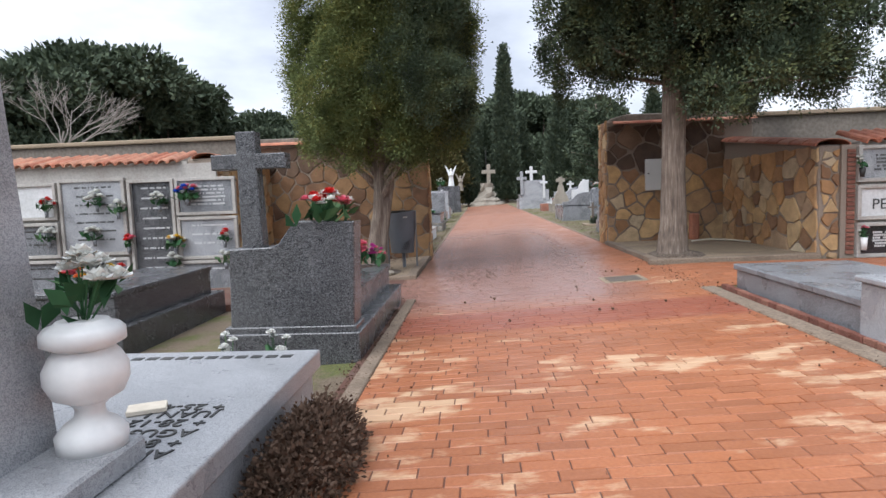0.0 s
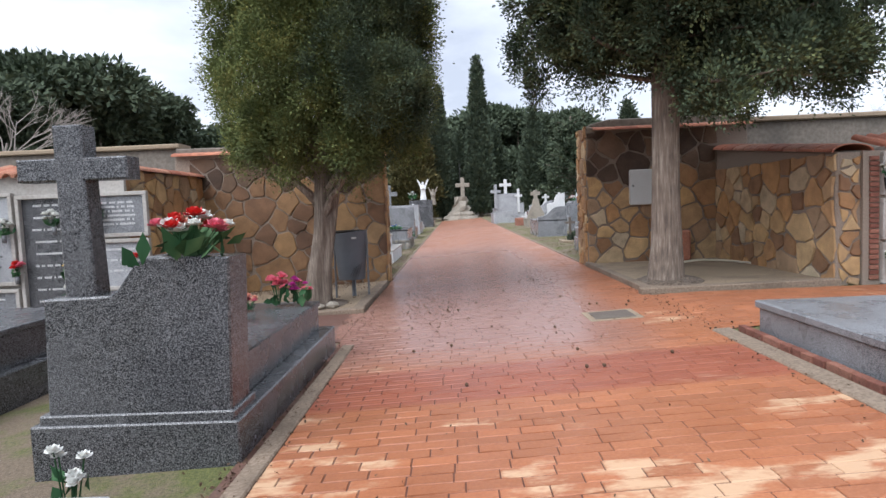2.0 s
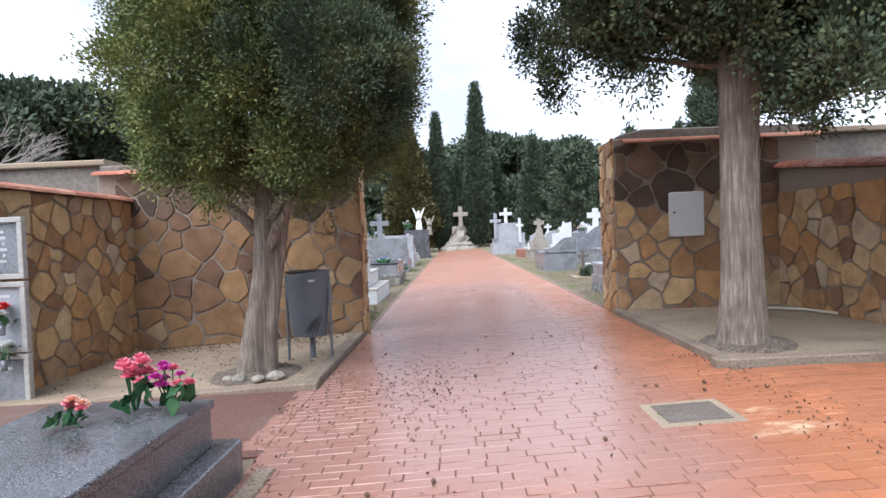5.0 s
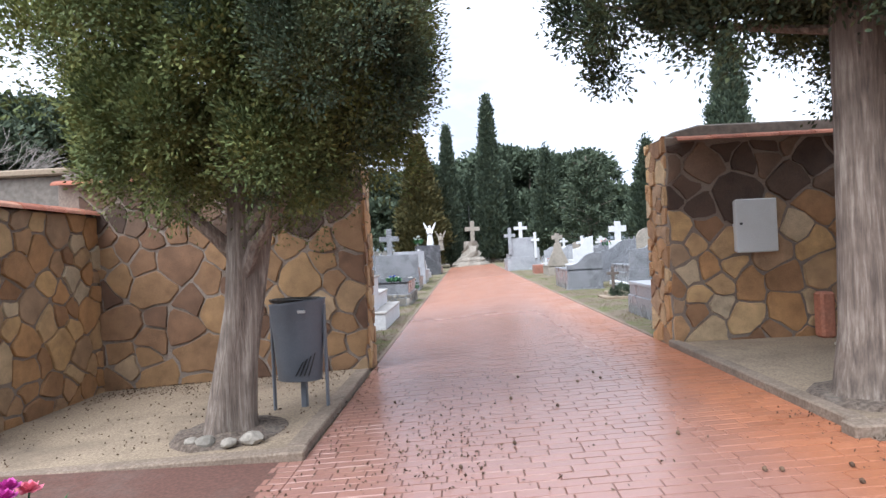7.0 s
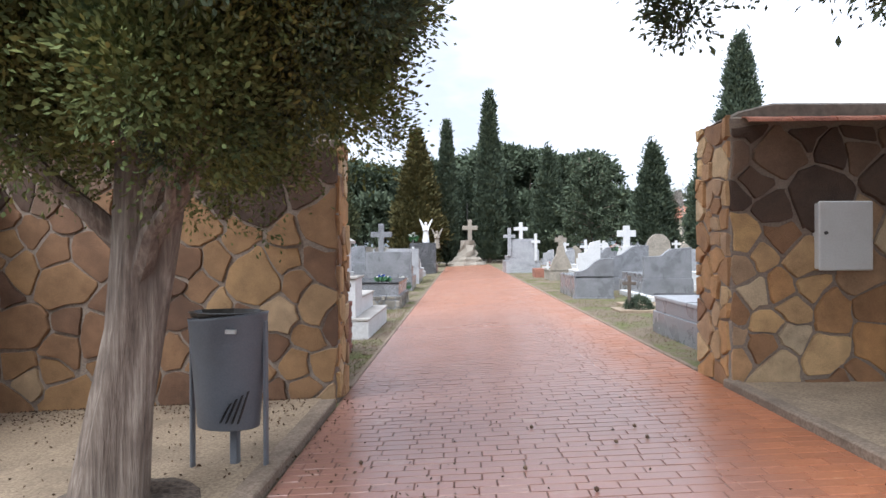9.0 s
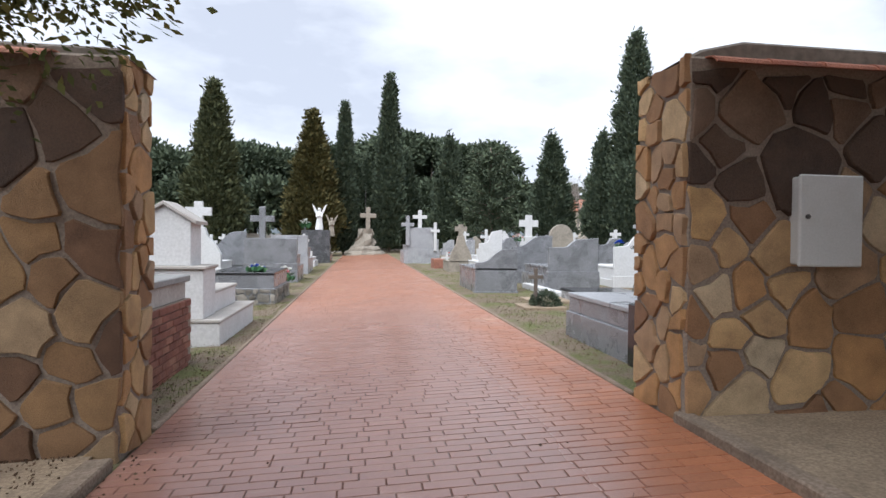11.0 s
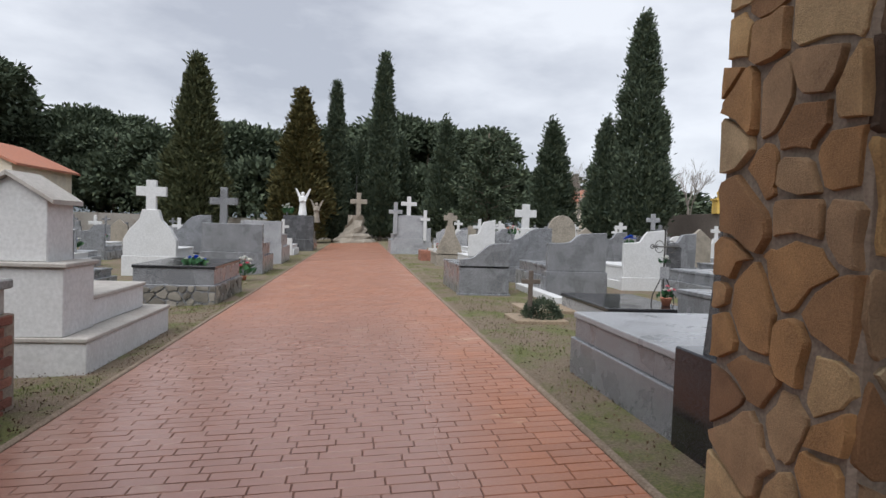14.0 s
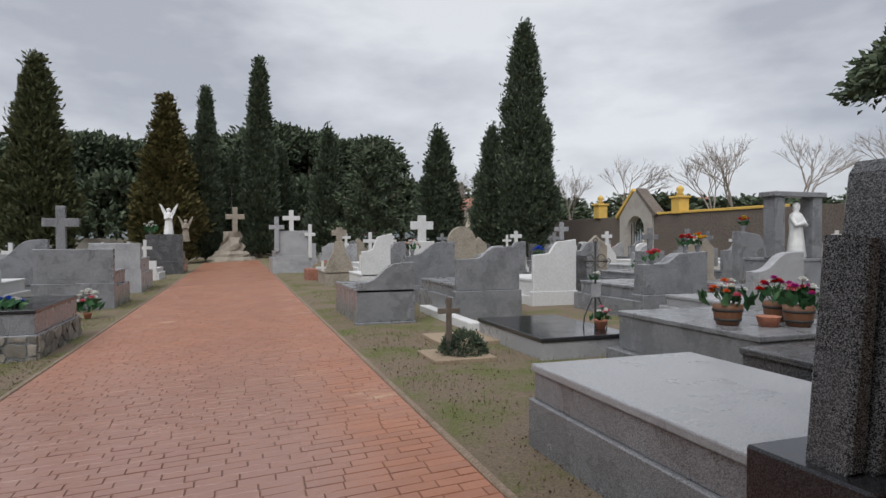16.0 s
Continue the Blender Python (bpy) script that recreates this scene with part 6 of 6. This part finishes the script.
bouquet(-2.0, 51.15, gz(-1) + 2.15, ["white"], 0.35, 12, "white flowers in an urn on the dark tomb", h=0.3, bloom=0.1, seed=92, vase=SMALL_VASE)
# stone cross closing the walk
t = thing("stone_cross", 2.0, 67.85, 0.1, "weathered stone cross on a mossy stepped rock base", "monument")
for k, (r, z0, z1) in enumerate(((2.0, -0.1, 0.35), (1.5, 0.35, 0.8), (1.0, 0.8, 1.5), (0.7, 1.5, 2.4))):
    bm = lathe([(r, z0), (r * 0.97, z0 + 0.5 * (z1 - z0)), (r * 0.85, z1)], 11)
    for v in bm.verts:
        v.co += Vector((noise.noise(v.co * 2), noise.noise(v.co * 2.3 + Vector((5, 0, 0))), 0)) * 0.3
    part("step", bm, M_STONE_OLD, t)
part("cross", prism(cross_pts(0.25, 2.3, 2.1, 1.5, 0.42, 0.62), -0.2, 0.2, 0.04), M_STONE_OLD, t)
part("pole", tube([(0, 0.3, 2.0), (0, 0.3, 6.0)], 0.04, 6), M_IRON, t)

# ---- rows of further graves ----
rg = random.Random(21)
templates = []
for kind, hh, m, cr_ in (("flat", 1.2, M_GRAN_MID, (0.7, 0.55, 0.15, M_GRAN_MID, 0.0)), ("arch", 1.4, M_WHITE, None), ("wave", 1.35, M_GRAN_LIGHT, None), ("bell", 1.35, M_WHITE, (0.6, 0.55, 0.16, M_WHITE, 0.0)), ("step", 1.5, M_GRAN_MID, None),
                         ("gable", 1.7, M_STONE_OLD, None), ("flat", 0.9, M_WHITE, (1.0, 0.6, 0.14, M_WHITE, 0.0)), ("step_left", 1.35, M_GRAN_DARK, None)):
    templates.append((kind, hh, m, cr_))
names_of = {M_GRAN_MID: "grey granite", M_WHITE: "white plastered", M_GRAN_LIGHT: "pale granite", M_STONE_OLD: "weathered stone", M_GRAN_DARK: "dark granite"}
shapes = {"flat": "squared headstone", "arch": "round-topped headstone", "wave": "wave-topped headstone", "bell": "bell-shaped headstone", "step": "stepped headstone", "gable": "gabled headstone", "step_left": "stepped headstone"}
made = [None] * len(templates)
cols_all = list(PETAL)
spots = []
for row, y in enumerate((30.5, 35, 40, 45, 50.5, 56, 62)):
    for i in range(22):
        x = -27 + i * 2.55 + rg.uniform(-0.4, 0.4) + (row % 2) * 1.1
        if -0.8 < x < 4.6:
            continue
        if y < 47 and -5.6 < x < 7.9 + (2.2 if y < 36 else 0):
            continue
        if y > 49 and -3.4 < x < 1:
            continue
        if x < -19 and y > 54:
            continue
        spots.append((x, y + rg.uniform(-0.7, 0.7)))
spots += [(-5.9, 38), (-3.7, 42), (-5.9, 42.8), (-3.9, 46.5), (-6.2, 47), (-1.6, 46), (-3.9, 56.5), (-1.5, 58), (5.6, 52), (7.9, 41), (8.2, 38), (7.5, 44.5), (10.3, 33.5), (10.6, 37.5), (-7.6, 34.2), (-7.9, 31.5), (-4.0, 19.5), (-4.2, 22.8), (-6.5, 20.5), (-6.4, 24.5), (-8.8, 22.0), (-9.0, 26.0), (-11.5, 24.0), (-4.3, 27.5), (-6.6, 29.0), (-12.0, 28.5), (-15, 26), (-18, 28), (14.8, 25.5), (17.2, 26.5), (15.5, 22.5), (10.2, 22.2), (19.5, 25), (11.9, 20.0), (14.8, 29.0), (17.5, 30.5), (12.2, 30.8)]
for i, (x, y) in enumerate(spots):
    k = rg.randrange(len(templates))
    kind, hh, m, cr_ = templates[k]
    if made[k] is None:
        made[k] = tomb(x, y, 1.2, 2.1, [(0.0, 0.35), (0.08, 0.55)], m, names_of[m] + " tomb with a " + shapes[kind] + (" and cross" if cr_ else ""), (kind, hh, 0.16, 0.8, m), cr_, group="cemetery rows")
    else:
        copy_thing(made[k], pose(x, y, gz(x), 0, 0, rg.uniform(-3, 3)))
    if rg.random() < 0.6 and y < 58:
        bouquet(x + rg.uniform(-0.3, 0.3), y + 0.5, gz(x) + 0.55, [rg.choice(cols_all), rg.choice(cols_all), "white"], 0.24, 8, "artificial flowers in a stone vase on a grave", h=0.2, bloom=0.09, seed=100 + i, vase=SMALL_VASE)

# grass tufts beside the walk
k = 26000
gx_ = np.concatenate([RNG.uniform(4.12, 7.2, k // 2), RNG.uniform(-2.2, -0.12, k // 2)])
gy_ = np.concatenate([RNG.uniform(16.4, 46, k // 2), RNG.uniform(16.4, 46, k // 2)])
gn = np.array([noise.noise(Vector((a * 0.9, b * 0.9, 0))) for a, b in zip(gx_, gy_)])
keep = gn > -0.05
gp = np.stack([gx_, gy_, SLOPE * np.clip(gx_, -4, 4.5) + 0.005], 1)[keep]
M_GRASS = leafy("winter_grass", (0.07, 0.08, 0.025), (0.14, 0.155, 0.05), (0.24, 0.22, 0.10), 0.9)
ob = new("grass", leaves_mesh("grass", gp, np.tile([0, 0, 1.6], (len(gp), 1)), 0.05, 0.004, M_GRASS))
tagged(ob, "short patchy winter grass beside the walk", "grass", kind="stuff")
pebble = np.concatenate([np.stack([RNG.uniform(4.12, 5.6, 1300), RNG.uniform(16.4, 25, 1300), np.full(1300, 0.23)], 1), np.stack([RNG.uniform(-1.0, -0.08, 2200), RNG.uniform(16.2, 26, 2200), np.full(2200, -0.02)], 1)])
ob = new("leaf_litter", leaves_mesh("leaf_litter", pebble, np.tile([0.3, 0.2, 0.1], (len(pebble), 1)), 0.022, 0.008, M_DRY))
tagged(ob, "dead leaves scattered on the bare earth", "leaf litter", kind="stuff")

# ---- paving pieces ----
Y1, Y2 = -4.0 + BH * round(12.95 / BH), -4.0 + BH * round(19.05 / BH)
V, F = paver_field(0.22, 4.0, -4.0, Y1)
pydata("paving_bricks", V, F, M_PAVE, path)["kind"] = "stuff"
V, F = paver_field(0.0, 4.0, Y1, Y2)
n_keep, V2 = 0, []
for i in range(len(V) // 8):
    vs = V[8 * i:8 * i + 8]
    cx, cy = 0.5 * (vs[0][0] + vs[1][0]), 0.5 * (vs[0][1] + vs[2][1])
    if n_keep < 300 and 9.0 < cy < 11.0:
        n_keep += 1
        o = pydata("brick", [(a - cx, b - cy, c) for a, b, c in vs], [(4, 5, 6, 7), (0, 1, 5, 4), (1, 2, 6, 5), (2, 3, 7, 6), (3, 0, 4, 7)], M_PAVE, path)
        o.location = (cx, cy, 0)
    else:
        V2 += vs
pydata("paving_bricks", V2, F[:5 * (len(V2) // 8)], M_PAVE, path)["kind"] = "stuff"
V, F = paver_field(0.0, 4.0, Y2, 40.0)
pydata("paving_bricks", V, F, M_PAVE, path)["kind"] = "stuff"
V, F = paver_field(4.0, 9.0, 8.95, 11.2)
pydata("paving_bricks", V, F, M_PAVE, side_path)["kind"] = "stuff"
V, F = paver_field(-12.0, 0.0, Y1 + 9 * BH, 11.8)
pydata("paving_bricks", V, F, M_PAVE, side_path_l)["kind"] = "stuff"
